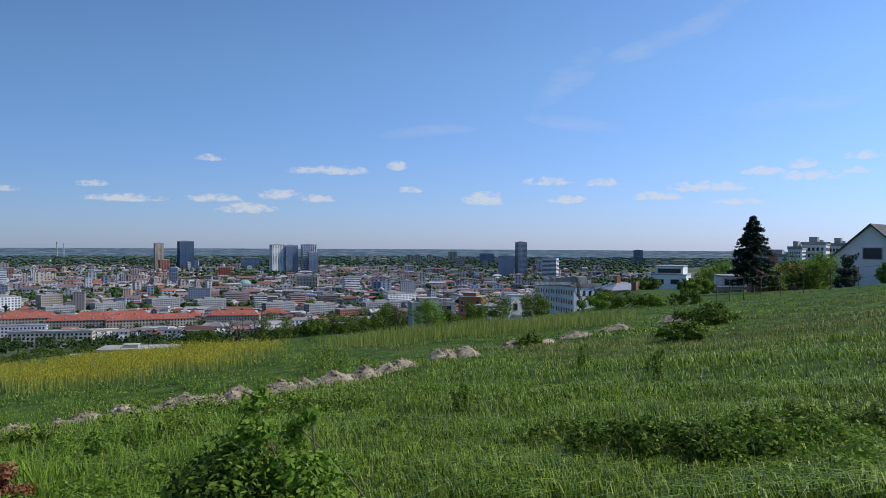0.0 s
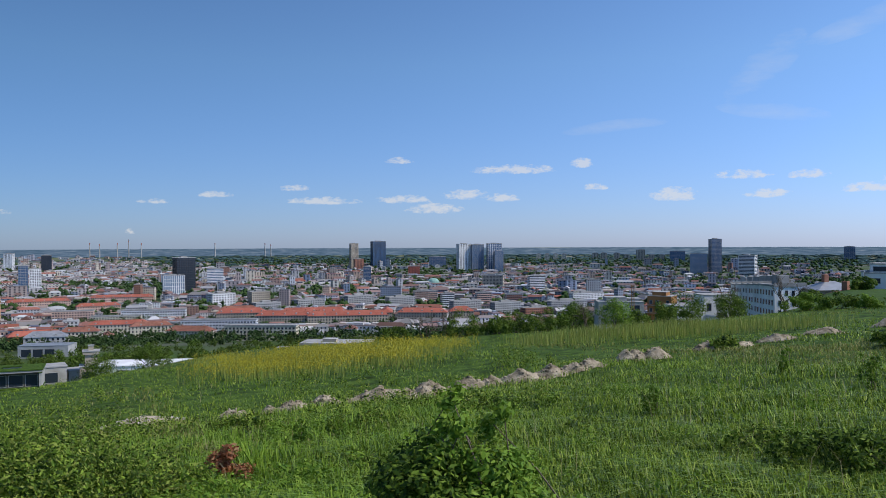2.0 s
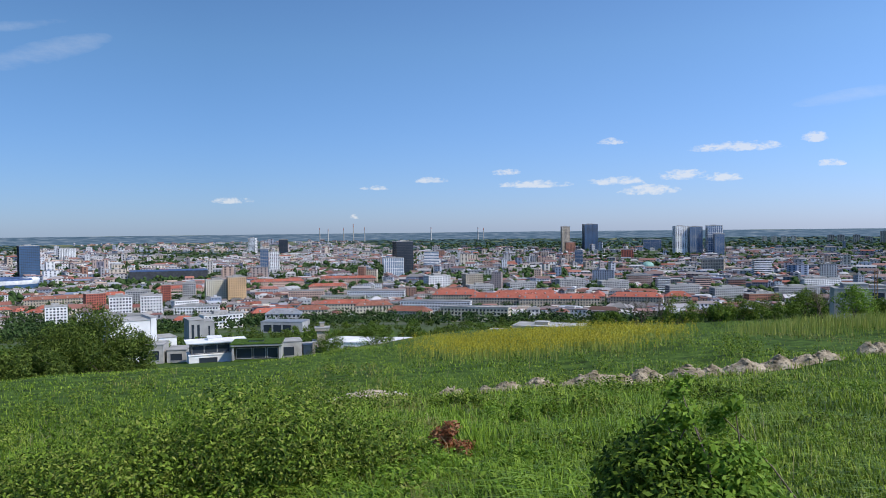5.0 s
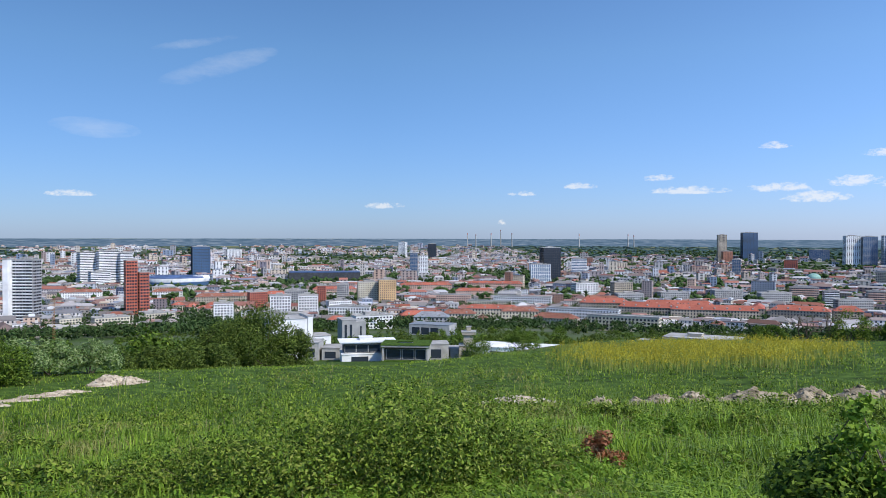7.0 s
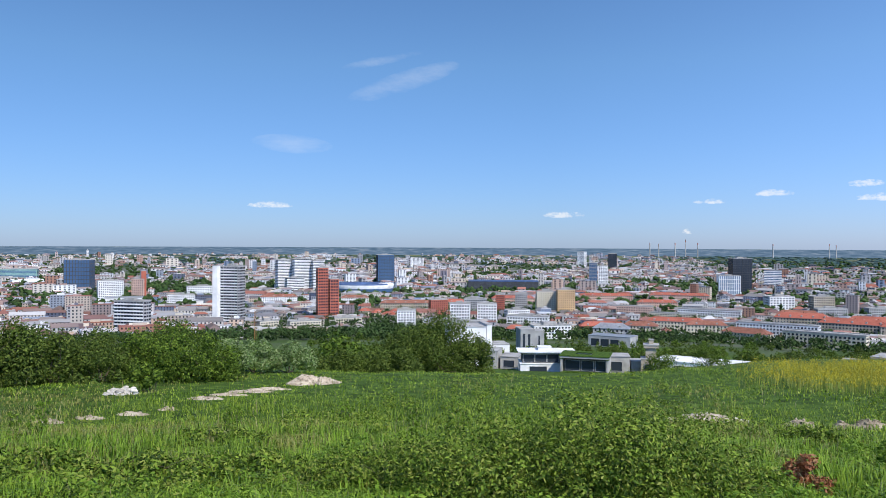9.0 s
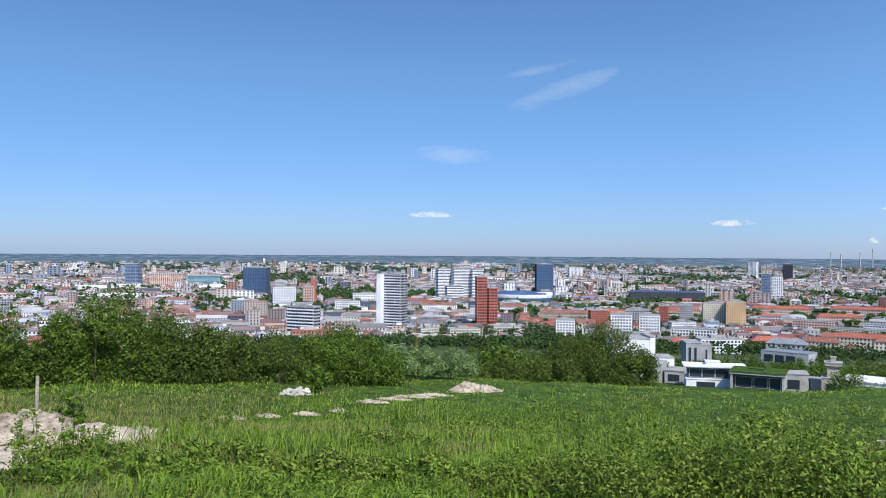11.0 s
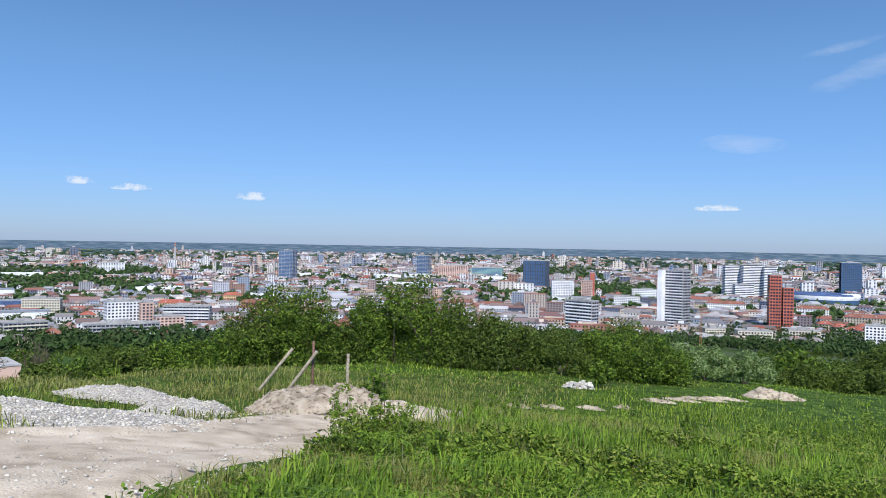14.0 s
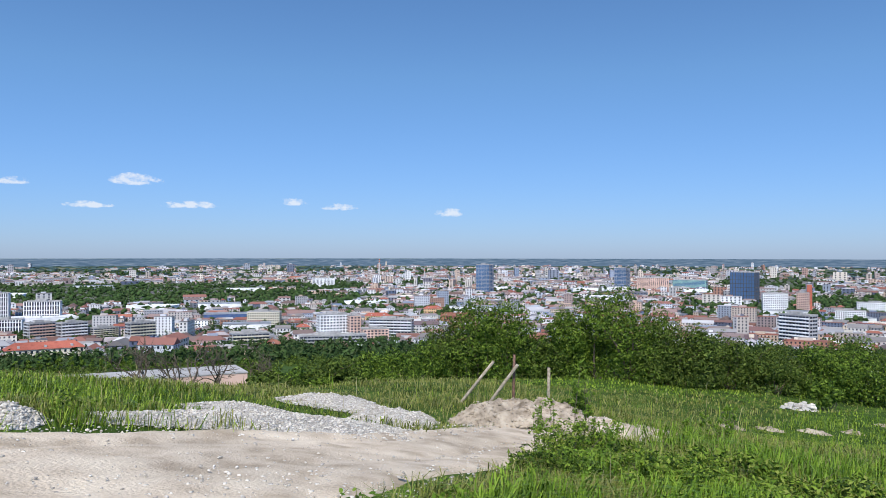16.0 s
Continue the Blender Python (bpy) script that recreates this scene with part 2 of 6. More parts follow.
def height(x, y):
    x, y = np.asarray(x, float), np.asarray(y, float)
    r, az = np.hypot(x, y) + 1e-6, np.degrees(np.arctan2(-x, y))
    g = np.where(r < 28, r, 28 + (r - 28) * 0.55)
    near = (0.12 * x - 0.093 * y) / r * g
    near = near + 0.10 * np.sin(x * 0.31 + 1.3) * np.sin(y * 0.27) + 0.05 * np.sin(x * 0.9 + y * 0.7)
    far = np.interp(r, [p[0] for p in PLAIN], [p[1] for p in PLAIN])
    k = np.maximum(smooth(-18, -2, az), 0.28) * smooth(175, 135, az)
    k = k + (1 - k) * smooth(350, 1300, r)
    c = crest(az)
    w = smooth(c, c + 70, r)
    rise = 10.0 * smooth(210, 340, r) * smooth(900, 480, r) * smooth(-18, -24, az)
    fall = np.interp(az, (-180, 30, 37, 55, 70, 88, 98, 108, 140, 180), (0, 0, 1.6, 1.6, 0.8, 1.5, 3.5, 6.5, 6.5, 0))
    fall = fall * smooth(c - 4, c + 26, r) * smooth(260, 120, r)
    return near * (1 - w) + far * k * w + rise - fall


def ground_z(x, y):
    return float(height(x, y))


# where one stands while looking along an azimuth, from which distances are counted
STAND_AZ, STAND_X, STAND_Y = (0, 22, 40, 52, 67, 80, 98), (0, -0.03, -0.04, -0.02, -0.31, -0.56, -0.76), (0, -0.2, -0.48, -0.72, -0.8, -0.92, -1.04)


def spot(az, d, up=0.0):
    """The place on the ground at an azimuth and a distance."""
    v = way(az) * d
    x, y = v.x + np.interp(az, STAND_AZ, STAND_X), v.y + np.interp(az, STAND_AZ, STAND_Y)
    return Vector((x, y, ground_z(x, y) + up))


def mesh_object(name, verts, faces, mats, parent=None, label="", slots=None, smooth_faces=False):
    me = bpy.data.meshes.new(name)
    me.from_pydata(verts, [], faces)
    for m in (mats if isinstance(mats, (list, tuple)) else [mats]):
        me.materials.append(m)
    if slots is not None:
        me.polygons.foreach_set("material_index", slots)
    if smooth_faces:
        me.polygons.foreach_set("use_smooth", [True] * len(me.polygons))
    ob = new(name, me)
    if parent is not None:
        ob.parent = parent
    if label:
        tagged(ob, label)
    return ob


def fast_mesh(name, co, quads, tris, mat, parent=None):
    """A mesh from arrays of corners, quads and triangles."""
    me = bpy.data.meshes.new(name)
    me.vertices.add(len(co))
    me.vertices.foreach_set("co", np.ascontiguousarray(co, dtype=np.float32).ravel())
    loops = np.concatenate([quads.ravel(), tris.ravel()]).astype(np.int32)
    me.loops.add(len(loops))
    me.loops.foreach_set("vertex_index", loops)
    me.polygons.add(len(quads) + len(tris))
    starts = np.concatenate([np.arange(len(quads)) * 4, len(quads) * 4 + np.arange(len(tris)) * 3]).astype(np.int32)
    me.polygons.foreach_set("loop_start", starts)
    me.update(calc_edges=True)
    me.materials.append(mat)
    ob = new(name, me)
    if parent is not None:
        ob.parent = parent
    return ob


NONE4, NONE3 = np.zeros((0, 4), int), np.zeros((0, 3), int)


def thing(name, at=(0, 0, 0), rz=0.0, label="", category="", group="", kind=""):
    ob = new(name)
    ob.matrix_basis = pose(*at, 0, 0, rz)
    return tagged(ob, label, category, group, kind)


def ground_material():
    m = bpy.data.materials.new("ground")
    nt, N, L = nodes_of(m)
    out, bsdf, geo = N("ShaderNodeOutputMaterial"), N("ShaderNodeBsdfPrincipled"), N("ShaderNodeNewGeometry")
    bsdf.inputs["Roughness"].default_value, bsdf.inputs["Specular IOR Level"].default_value = 0.95, 0.1

    def noise_ramp(scale, stops, detail=5):
        t, r = N("ShaderNodeTexNoise"), N("ShaderNodeValToRGB")
        t.inputs["Scale"].default_value, t.inputs["Detail"].default_value = scale, detail
        L(geo.outputs["Position"], t.inputs["Vector"])
        while len(r.color_ramp.elements) < len(stops):
            r.color_ramp.elements.new(0.5)
        for e, (p, c) in zip(r.color_ramp.elements, stops):
            e.position, e.color = p, (*c, 1)
        L(t.outputs["Fac"], r.inputs[0])
        return r.outputs[0]

    meadow = noise_ramp(1.3, ((0.3, (0.018, 0.034, 0.006)), (0.5, (0.045, 0.085, 0.012)), (0.7, (0.085, 0.14, 0.022))))
    town = noise_ramp(0.012, ((0.35, (0.04, 0.07, 0.025)), (0.47, (0.07, 0.1, 0.04)), (0.53, (0.11, 0.11, 0.1)), (0.7, (0.2, 0.19, 0.17))), 8)
    fields = noise_ramp(0.0035, ((0.36, (0.03, 0.055, 0.025)), (0.5, (0.05, 0.085, 0.035)), (0.6, (0.16, 0.17, 0.09)), (0.72, (0.26, 0.23, 0.16))), 6)
    dist = N("ShaderNodeVectorMath")
    dist.operation = "LENGTH"
    L(geo.outputs["Position"], dist.inputs[0])

    def mixed(a, b, lo, hi):
        r, x = N("ShaderNodeMapRange"), N("ShaderNodeMixRGB")
        r.inputs["From Min"].default_value, r.inputs["From Max"].default_value = lo, hi
        L(dist.outputs["Value"], r.inputs["Value"])
        L(r.outputs[0], x.inputs[0])
        L(a, x.inputs[1])
        L(b, x.inputs[2])
        return x.outputs[0]

    L(mixed(mixed(meadow, town, 480, 820), fields, 3300, 4000), bsdf.inputs["Base Color"])
    b, t = N("ShaderNodeBump"), N("ShaderNodeTexNoise")
    t.inputs["Scale"].default_value, t.inputs["Detail"].default_value, b.inputs["Strength"].default_value = 6, 6, 0.5
    L(geo.outputs["Position"], t.inputs["Vector"])
    L(t.outputs["Fac"], b.inputs["Height"])
    L(b.outputs[0], bsdf.inputs["Normal"])
    L(bsdf.outputs[0], out.inputs["Surface"])
    return m


M_GROUND = ground_material()


def build_ground():
    radii = np.concatenate([np.linspace(0.8, 30, 60), np.geomspace(30.6, 4970, 110)])
    n = 240
    a = np.arange(n) / n * 2 * np.pi
    X, Y = -np.sin(a)[None] * radii[:, None], np.cos(a)[None] * radii[:, None]
    co = np.stack([X, Y, height(X, Y)], -1).reshape(-1, 3)
    co = np.vstack([co, [[0, 0, 0]]])
    i, j = np.meshgrid(np.arange(len(radii) - 1), np.arange(n), indexing="ij")
    quads = np.stack([i * n + j, (i + 1) * n + j, (i + 1) * n + (j + 1) % n, i * n + (j + 1) % n], -1).reshape(-1, 4)[:, ::-1]
    tris = np.stack([np.full(n, len(co) - 1), np.arange(n), (np.arange(n) + 1) % n], -1)[:, ::-1]
    ob = fast_mesh("ground", co, quads, tris, M_GROUND)
    ob.data.polygons.foreach_set("use_smooth", [True] * len(ob.data.polygons))
    tagged(ob, "sloping green meadow that drops to a wide city plain", "ground", kind="structure")


build_ground()


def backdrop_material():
    """Far plain that fades into the sky: long bands of woods and paler fields, with blue haze painted in and glowing.
    """
    m = bpy.data.materials.new("far_plain_haze")
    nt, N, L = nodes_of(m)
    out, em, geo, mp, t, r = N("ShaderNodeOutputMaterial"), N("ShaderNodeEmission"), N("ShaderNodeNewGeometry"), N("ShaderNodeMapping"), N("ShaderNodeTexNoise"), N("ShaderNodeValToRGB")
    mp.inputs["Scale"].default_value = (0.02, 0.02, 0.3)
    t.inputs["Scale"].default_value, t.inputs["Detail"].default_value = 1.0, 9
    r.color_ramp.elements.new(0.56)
    # distance haze sits in these emitted blues, no lamp lights them
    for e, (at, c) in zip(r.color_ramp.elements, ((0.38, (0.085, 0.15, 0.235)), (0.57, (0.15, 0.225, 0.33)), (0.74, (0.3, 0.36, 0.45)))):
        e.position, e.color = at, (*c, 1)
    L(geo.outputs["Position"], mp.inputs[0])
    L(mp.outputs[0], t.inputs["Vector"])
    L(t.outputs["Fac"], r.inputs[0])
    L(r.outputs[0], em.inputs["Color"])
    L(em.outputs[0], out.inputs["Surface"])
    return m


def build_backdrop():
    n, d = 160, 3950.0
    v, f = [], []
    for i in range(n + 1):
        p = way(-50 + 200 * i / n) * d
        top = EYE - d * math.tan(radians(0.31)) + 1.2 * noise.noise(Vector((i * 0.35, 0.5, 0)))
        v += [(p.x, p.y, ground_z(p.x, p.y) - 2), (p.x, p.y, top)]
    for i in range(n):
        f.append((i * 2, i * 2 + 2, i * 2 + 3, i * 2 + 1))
    tagged(mesh_object("backdrop", v, f, backdrop_material()), "far wooded plain on the horizon, its blue haze painted in", "backdrop", kind="structure")


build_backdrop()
# ---- plants ----
RNG = np.random.default_rng(7)


def leaf_cloud(name, centres, radii, count, size, mat, parent, flat=1.0, shell=0.55, pointed=True):
    """Leaves scattered through lumps; each leaf is a bent blade of two triangles."""
    centres, radii = np.asarray(centres, float), np.asarray(radii, float)
    w = radii ** 2
    which = RNG.choice(len(centres), count, p=w / w.sum())
    d = RNG.normal(size=(count, 3))
    d /= np.linalg.norm(d, axis=1)[:, None]
    r = radii[which] * (shell + (1 - shell) * RNG.random(count)) * (0.85 + 0.3 * RNG.random(count))
    c = centres[which] + d * r[:, None] * (1, 1, flat)
    u = RNG.normal(size=(count, 3))
    u /= np.linalg.norm(u, axis=1)[:, None]
    nrm = d + RNG.normal(size=(count, 3)) * 0.45 + (0, 0, 0.5)
    nrm /= np.linalg.norm(nrm, axis=1)[:, None] + 1e-9
    u -= nrm * ((u * nrm).sum(1) * 0.75)[:, None]
    u /= np.linalg.norm(u, axis=1)[:, None] + 1e-9
    v = np.cross(nrm, u)
    v /= np.linalg.norm(v, axis=1)[:, None] + 1e-9
    s = (size * (0.6 + 0.8 * RNG.random(count)))[:, None]
    a, b = c - u * s, c + u * s
    e, f = c + v * s * 0.42 + u * s * 0.1, c - v * s * 0.42 + u * s * 0.1
    co = np.stack([a, e, b, f], 1).reshape(-1, 3)
    k = np.arange(count)[:, None] * 4
    return fast_mesh(name, co, k + np.array([0, 1, 2, 3]), NONE3, mat, parent)


def tube_arrays(paths, sides=5):
    """Tapered round branches: each path is rows of x, y, z, radius."""
    co, quads, base = [], [], 0
    for p in paths:
        p = np.asarray(p, float)
        t = np.gradient(p[:, :3], axis=0)
        t /= np.linalg.norm(t, axis=1)[:, None] + 1e-9
        u = np.cross(t, (0.31, 0.93, 0.17))
        u /= np.linalg.norm(u, axis=1)[:, None] + 1e-9
        v = np.cross(t, u)
        a = np.arange(sides) / sides * 2 * np.pi
        ring = p[:, None, :3] + p[:, None, 3:4] * (np.cos(a)[None, :, None] * u[:, None] + np.sin(a)[None, :, None] * v[:, None])
        co.append(ring.reshape(-1, 3))
        i, j = np.meshgrid(np.arange(len(p) - 1), np.arange(sides), indexing="ij")
        quads.append(base + np.stack([i * sides + j, i * sides + (j + 1) % sides, (i + 1) * sides + (j + 1) % sides, (i + 1) * sides + j], -1).reshape(-1, 4))
        base += len(p) * sides
    return np.vstack(co), np.vstack(quads)


def limb(start, end, r0, r1, bend=0.15, steps=5):
    start, end = np.asarray(start, float), np.asarray(end, float)
    t = np.linspace(0, 1, steps)[:, None]
    off = RNG.normal(size=3) * np.linalg.norm(end - start) * bend
    p = start + (end - start) * t + off * np.sin(t * np.pi)
    return np.hstack([p, r0 + (r1 - r0) * t])


def bush(name, az, d, width, tall, leaves, size, mat, label, category="bush", group="", lumps=9, bark=M_TWIG, depth=None, sink=0.0, stems=7, thick=1.0, low=0.28, shoots=0):
    """A shrub or a broad tree: stems that fan out into uneven lumps of leaves."""
    at = spot(az, d, -sink)
    ob = thing(name, at, az, label, category, group)
    depth = depth or width
    cs, rs = [], []
    for i in range(lumps):
        fx, fy = RNG.uniform(-0.5, 0.5), RNG.uniform(-0.5, 0.5)
        hz = tall * (low + (0.78 - low) * RNG.random()) * (1 - 0.9 * (fx * fx + fy * fy))
        cs.append((fx * width * 0.8, fy * depth * 0.8, hz))
        rs.append(min(width, tall) * RNG.uniform(0.13, 0.3))
    cs.append((RNG.uniform(-0.1, 0.1) * width, 0, tall * 0.78))
    rs.append(min(width, tall) * 0.22)
    paths = [limb((RNG.uniform(-0.06, 0.06) * width, RNG.uniform(-0.06, 0.06) * depth, -0.15), np.array(cs[i % len(cs)]) * (0.9, 0.9, 0.9) + RNG.normal(size=3) * 0.03 * tall, (tall * 0.014 + 0.008) * thick, (tall * 0.004 + 0.002) * thick) for i in range(stems)]
    for i in range(shoots):
        a = np.array(cs[RNG.integers(lumps)])
        end = a + (RNG.normal() * 0.16 * width, RNG.normal() * 0.16 * depth, tall * RNG.uniform(0.18, 0.34))
        paths.append(limb(a, end, 0.012, 0.004, 0.08, 4))
        for t in (0.45, 0.7, 0.92):
            cs.append(tuple(a + (end - a) * t))
            rs.append(tall * 0.09 * (1.3 - t))
    co, q = tube_arrays(paths)
    tagged(fast_mesh("stem_cluster", co, q, NONE3, bark, ob), kind="stuff")
    leaf_cloud("crown", cs, rs, leaves, size, mat, ob, flat=0.85, shell=0.6)
    return ob


def bramble(az, d, w, h, leaves, size):
    """A low tangle: arching canes under many small mounds of leaves."""
    ob = thing("bramble", spot(az, d), az, "low tangled green bramble in the meadow", "bramble", "meadow brambles")
    n = 64
    a, r = RNG.uniform(0, 6.28, n), np.sqrt(RNG.random(n))
    cx, cy = np.cos(a) * r * w * 0.62, np.sin(a) * r * w * 0.5
    cz = h * (1 - 0.62 * r ** 1.6) * RNG.uniform(0.3, 0.9, n)
    g = height(ob.location.x + cx, ob.location.y + cy) - ob.location.z
    cs = np.stack([cx, cy, cz], 1)
    paths = []
    for i in range(16):
        k, m = RNG.integers(0, n, 2)
        paths.append(limb((cx[k] * 0.5, cy[k] * 0.5, -0.1), cs[m] + (0, 0, 0.05), 0.005, 0.002, 0.25, 6))
    co, q = tube_arrays(paths, 4)
    tagged(fast_mesh("cane_tangle", co, q, NONE3, M_TWIG, ob), kind="stuff")
    leaf_cloud("foliage", cs, h * RNG.uniform(0.1, 0.34, n), int(leaves * 0.8), size * 1.15, M_LEAF if RNG.random() < 0.2 else M_BRAMBLE, ob, flat=0.85, shell=0.4)


def blades(name, px, py, tall, wide, mat, lean=0.9, head=None):
    """Grass: each blade is a bent, pointed strip. tall, wide: arrays."""
    n = len(px)
    b = np.stack([px, py, height(px, py) - 0.03], 1)
    a = RNG.uniform(0, 2 * np.pi, n)
    side = np.stack([np.cos(a), np.sin(a), np.zeros(n)], 1) * wide[:, None] * 0.5
    la = RNG.normal(2.6, 1.3, n)
    ln = np.stack([np.cos(la), np.sin(la), np.zeros(n)], 1) * (tall * lean * RNG.random(n))[:, None]
    up = np.array([0, 0, 1.0])
    mid = b + up * (tall * 0.6)[:, None] + ln * 0.28
    tip = b + up * (tall * (1 - 0.3 * lean))[:, None] + ln
    co = np.stack([b - side, b + side, mid - side * 0.8, mid + side * 0.8, tip], 1).reshape(-1, 3)
    k = np.arange(n)[:, None] * 5
    return fast_mesh(name, co, k + np.array([0, 1, 3, 2]), k + np.array([2, 3, 4]), mat)


# the dirt track: places on its middle line and half its width there
TRACK = ((4.0, -10.5, 3.6), (-3.7, -7.9, 3.4), (-9.3, -5.7, 2.8), (-13.5, -3.3, 1.6), (-16.6, -2.2, 1.2), (-19.4, -1.7, 0.9))


def track_side(x, y):
    """How far a place lies outside the edge of the dirt track; below zero on it."""
    best = np.full(np.shape(x), 1e9)
    for (x0, y0, h0), (x1, y1, h1) in zip(TRACK, TRACK[1:]):
        dx, dy = x1 - x0, y1 - y0
        t = np.clip(((x - x0) * dx + (y - y0) * dy) / (dx * dx + dy * dy), 0, 1)
        best = np.minimum(best, np.hypot(x - x0 - t * dx, y - y0 - t * dy) - (h0 + (h1 - h0) * t))
    return best


def near_bank(x, y):
    """One on the uphill bank of the track, where the verge is trodden bare."""
    return (y > -9.0 - 0.376 * x) * 1.0


def sector(n, r0, r1, a0, a1, power=1.0):
    """Random places between two distances and two azimuths."""
    u = RNG.random(n)
    r = np.exp(np.log(r0) + (np.log(r1) - np.log(r0)) * u) if power == 0 else np.sqrt(r0 * r0 + (r1 * r1 - r0 * r0) * u)
    a = np.radians(RNG.uniform(a0, a1, n))
    return -np.sin(a) * r, np.cos(a) * r


def patchy(x, y, s=0.35, seed=0.0):
    return 0.5 + 0.25 * (np.sin(x * s + seed) * np.cos(y * s * 1.3 - seed) + np.sin(x * s * 2.7 + y * s * 1.9 + seed * 3) * 0.7 + np.sin(x * s * 0.37 - y * s * 0.51 + seed) * 0.9)


def grow_grass():
    for name, n, r0, r1, t0, t1, w0, w1, tag in (
            ("foot_grass", 26000, 0.7, 6.5, 0.1, 0.22, 0.006, 0.012, "short green meadow grass underfoot"),
            ("near_grass", 300000, 6.5, 15.0, 0.15, 0.44, 0.009, 0.02, "lush green meadow grass on the slope"),
            ("meadow_grass", 230000, 15.0, 34.0, 0.11, 0.32, 0.012, 0.028, "tall green meadow grass further down"),
            ("far_grass", 150000, 34.0, 80.0, 0.09, 0.22, 0.025, 0.06, "distant green meadow grass up to the hill's edge")):
        x, y = sector(n, r0, r1, -36 if r0 > 1 else -180, 136 if r0 > 1 else 180, 0)
        r, az = np.hypot(x, y), np.degrees(np.arctan2(-x, y))
        keep = (track_side(x, y) > RNG.normal(0, 0.22, n) + 0.5 * near_bank(x, y)) & (r < crest(az) + 8)
        keep &= RNG.random(n) < 0.2 + 1.2 * patchy(x, y)
        keep &= ~in_rubble(x, y)
        x, y = x[keep], y[keep]
        n = len(x)
        f = (0.42 + 0.75 * patchy(x, y, 0.8, 2.0)) * (0.75 + 0.5 * patchy(x, y, 3.1, 1.0))
        f = np.clip(f, 0.3, 1.7) * 1.12
        tall = RNG.uniform(t0, t1, n) * f
        wide = RNG.uniform(w0, w1, n)
        dull = (RNG.random(n) < 0.9 * smooth(0.42, 0.72, patchy(x, y, 0.16 if r0 > 10 else 0.4, 9.0)) * np.maximum(smooth(16, 34, np.degrees(np.arctan2(-x, y))), smooth(22, 34, np.hypot(x, y)))) if r0 > 1 else np.zeros(n, bool)
        tagged(blades(name, x[~dull], y[~dull], tall[~dull], wide[~dull], M_GRASS, 1.5), tag, "grass", kind="stuff")
        if dull.any():
            tagged(blades("olive_" + name, x[dull], y[dull], tall[dull] * 1.1, wide[dull], M_OLIVE, 1.3), "patches of olive, partly dry meadow grass", "grass", kind="stuff")
    x, y = sector(130000, 6.8, 21, 14, 128, 0)
    keep = (track_side(x, y) > 0.25 + 0.8 * near_bank(x, y)) & (near_bank(x, y) > 0) & ~in_rubble(x, y) & (RNG.random(len(x)) < 1.5 * (patchy(x, y, 2.2, 7.0) - 0.3))
    x, y = x[keep], y[keep]
    tagged(blades("tall_grass", x, y, RNG.uniform(0.35, 0.8, len(x)) * (0.6 + 0.6 * patchy(x, y, 0.9, 3.0)), RNG.uniform(0.012, 0.026, len(x)), M_GRASS_TALL, 1.5), "tufts of tall bright green grass in the meadow", "grass", kind="stuff")
    x, y = sector(900, 7, 45, -36, 130, 0)
    keep = (track_side(x, y) > 0.3) & (np.hypot(x, y) < crest(np.degrees(np.arctan2(-x, y)))) & ~in_rubble(x, y)
    x, y = x[keep], y[keep]
    tagged(blades("dry_stalks", x, y, RNG.uniform(0.3, 0.75, len(x)), 0.003 + 0.0004 * np.hypot(x, y), M_DRY, 0.5), "thin dry straw-coloured stalks among the grass", "grass", kind="stuff")


def in_rubble(x, y):
    out = np.zeros(np.shape(x), bool)
    for az, d, rx, ry in RUBBLE:
        c = spot(az, d)
        a = radians(az)
        ux, uy = (x - c.x) * math.cos(a) + (y - c.y) * math.sin(a), -(x - c.x) * math.sin(a) + (y - c.y) * math.cos(a)
        out |= (ux / rx) ** 2 + (uy / ry) ** 2 < 0.8
    return out


# azimuth, distance, half width, half depth of what lies bare of grass
RUBBLE = [(109.0, 14.6, 2.5, 1.6), (102.2, 17.0, 1.1, 1.0), (112.5, 17.0, 1.3, 0.8), (118.5, 13.4, 1.2, 0.7), (92.0, 19.2, 2.1, 1.2), (87.4, 19.2, 1.5, 0.8), (34.7, 28.2, 1.7, 1.3), (62.4, 43.0, 1.6, 0.9), (126.5, 12.6, 0.5, 0.8)]
grow_grass()
def part(name, bm, mat, parent, label=""):
    me = bpy.data.meshes.new(name)
    bm.to_mesh(me)
    bm.free()
    me.materials.append(mat)
    ob = new(name, me)
    ob.parent = parent
    if label:
        tagged(ob, label)
    return ob


# ---- building materials ----
WALLS = dict(
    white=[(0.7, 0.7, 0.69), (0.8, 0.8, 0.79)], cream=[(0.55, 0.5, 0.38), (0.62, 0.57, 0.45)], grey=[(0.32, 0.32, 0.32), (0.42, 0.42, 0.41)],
    tan=[(0.4, 0.34, 0.26), (0.48, 0.42, 0.33)], pink=[(0.55, 0.36, 0.28), (0.62, 0.44, 0.36)], orange=[(0.62, 0.4, 0.2), (0.7, 0.47, 0.26)],
    rust=[(0.36, 0.1, 0.065), (0.45, 0.14, 0.09)], brick=[(0.3, 0.13, 0.08), (0.38, 0.18, 0.12)], dark=[(0.04, 0.045, 0.05), (0.07, 0.075, 0.085)],
    ochre=[(0.3, 0.14, 0.05), (0.38, 0.19, 0.075)], blue=[(0.045, 0.08, 0.17), (0.08, 0.13, 0.25)], green=[(0.2, 0.36, 0.3), (0.28, 0.44, 0.37)])
M_WALL = {k: material("plaster_" + k, v, 0.85, scale=0.25, scale2=0.06, spec=0.2) for k, v in WALLS.items()}
M_GLASS_DARK = material("dark_window_glass", [(0.015, 0.02, 0.03), (0.04, 0.052, 0.072)], 0.16, by="piece", scale=0.1, spec=0.4)
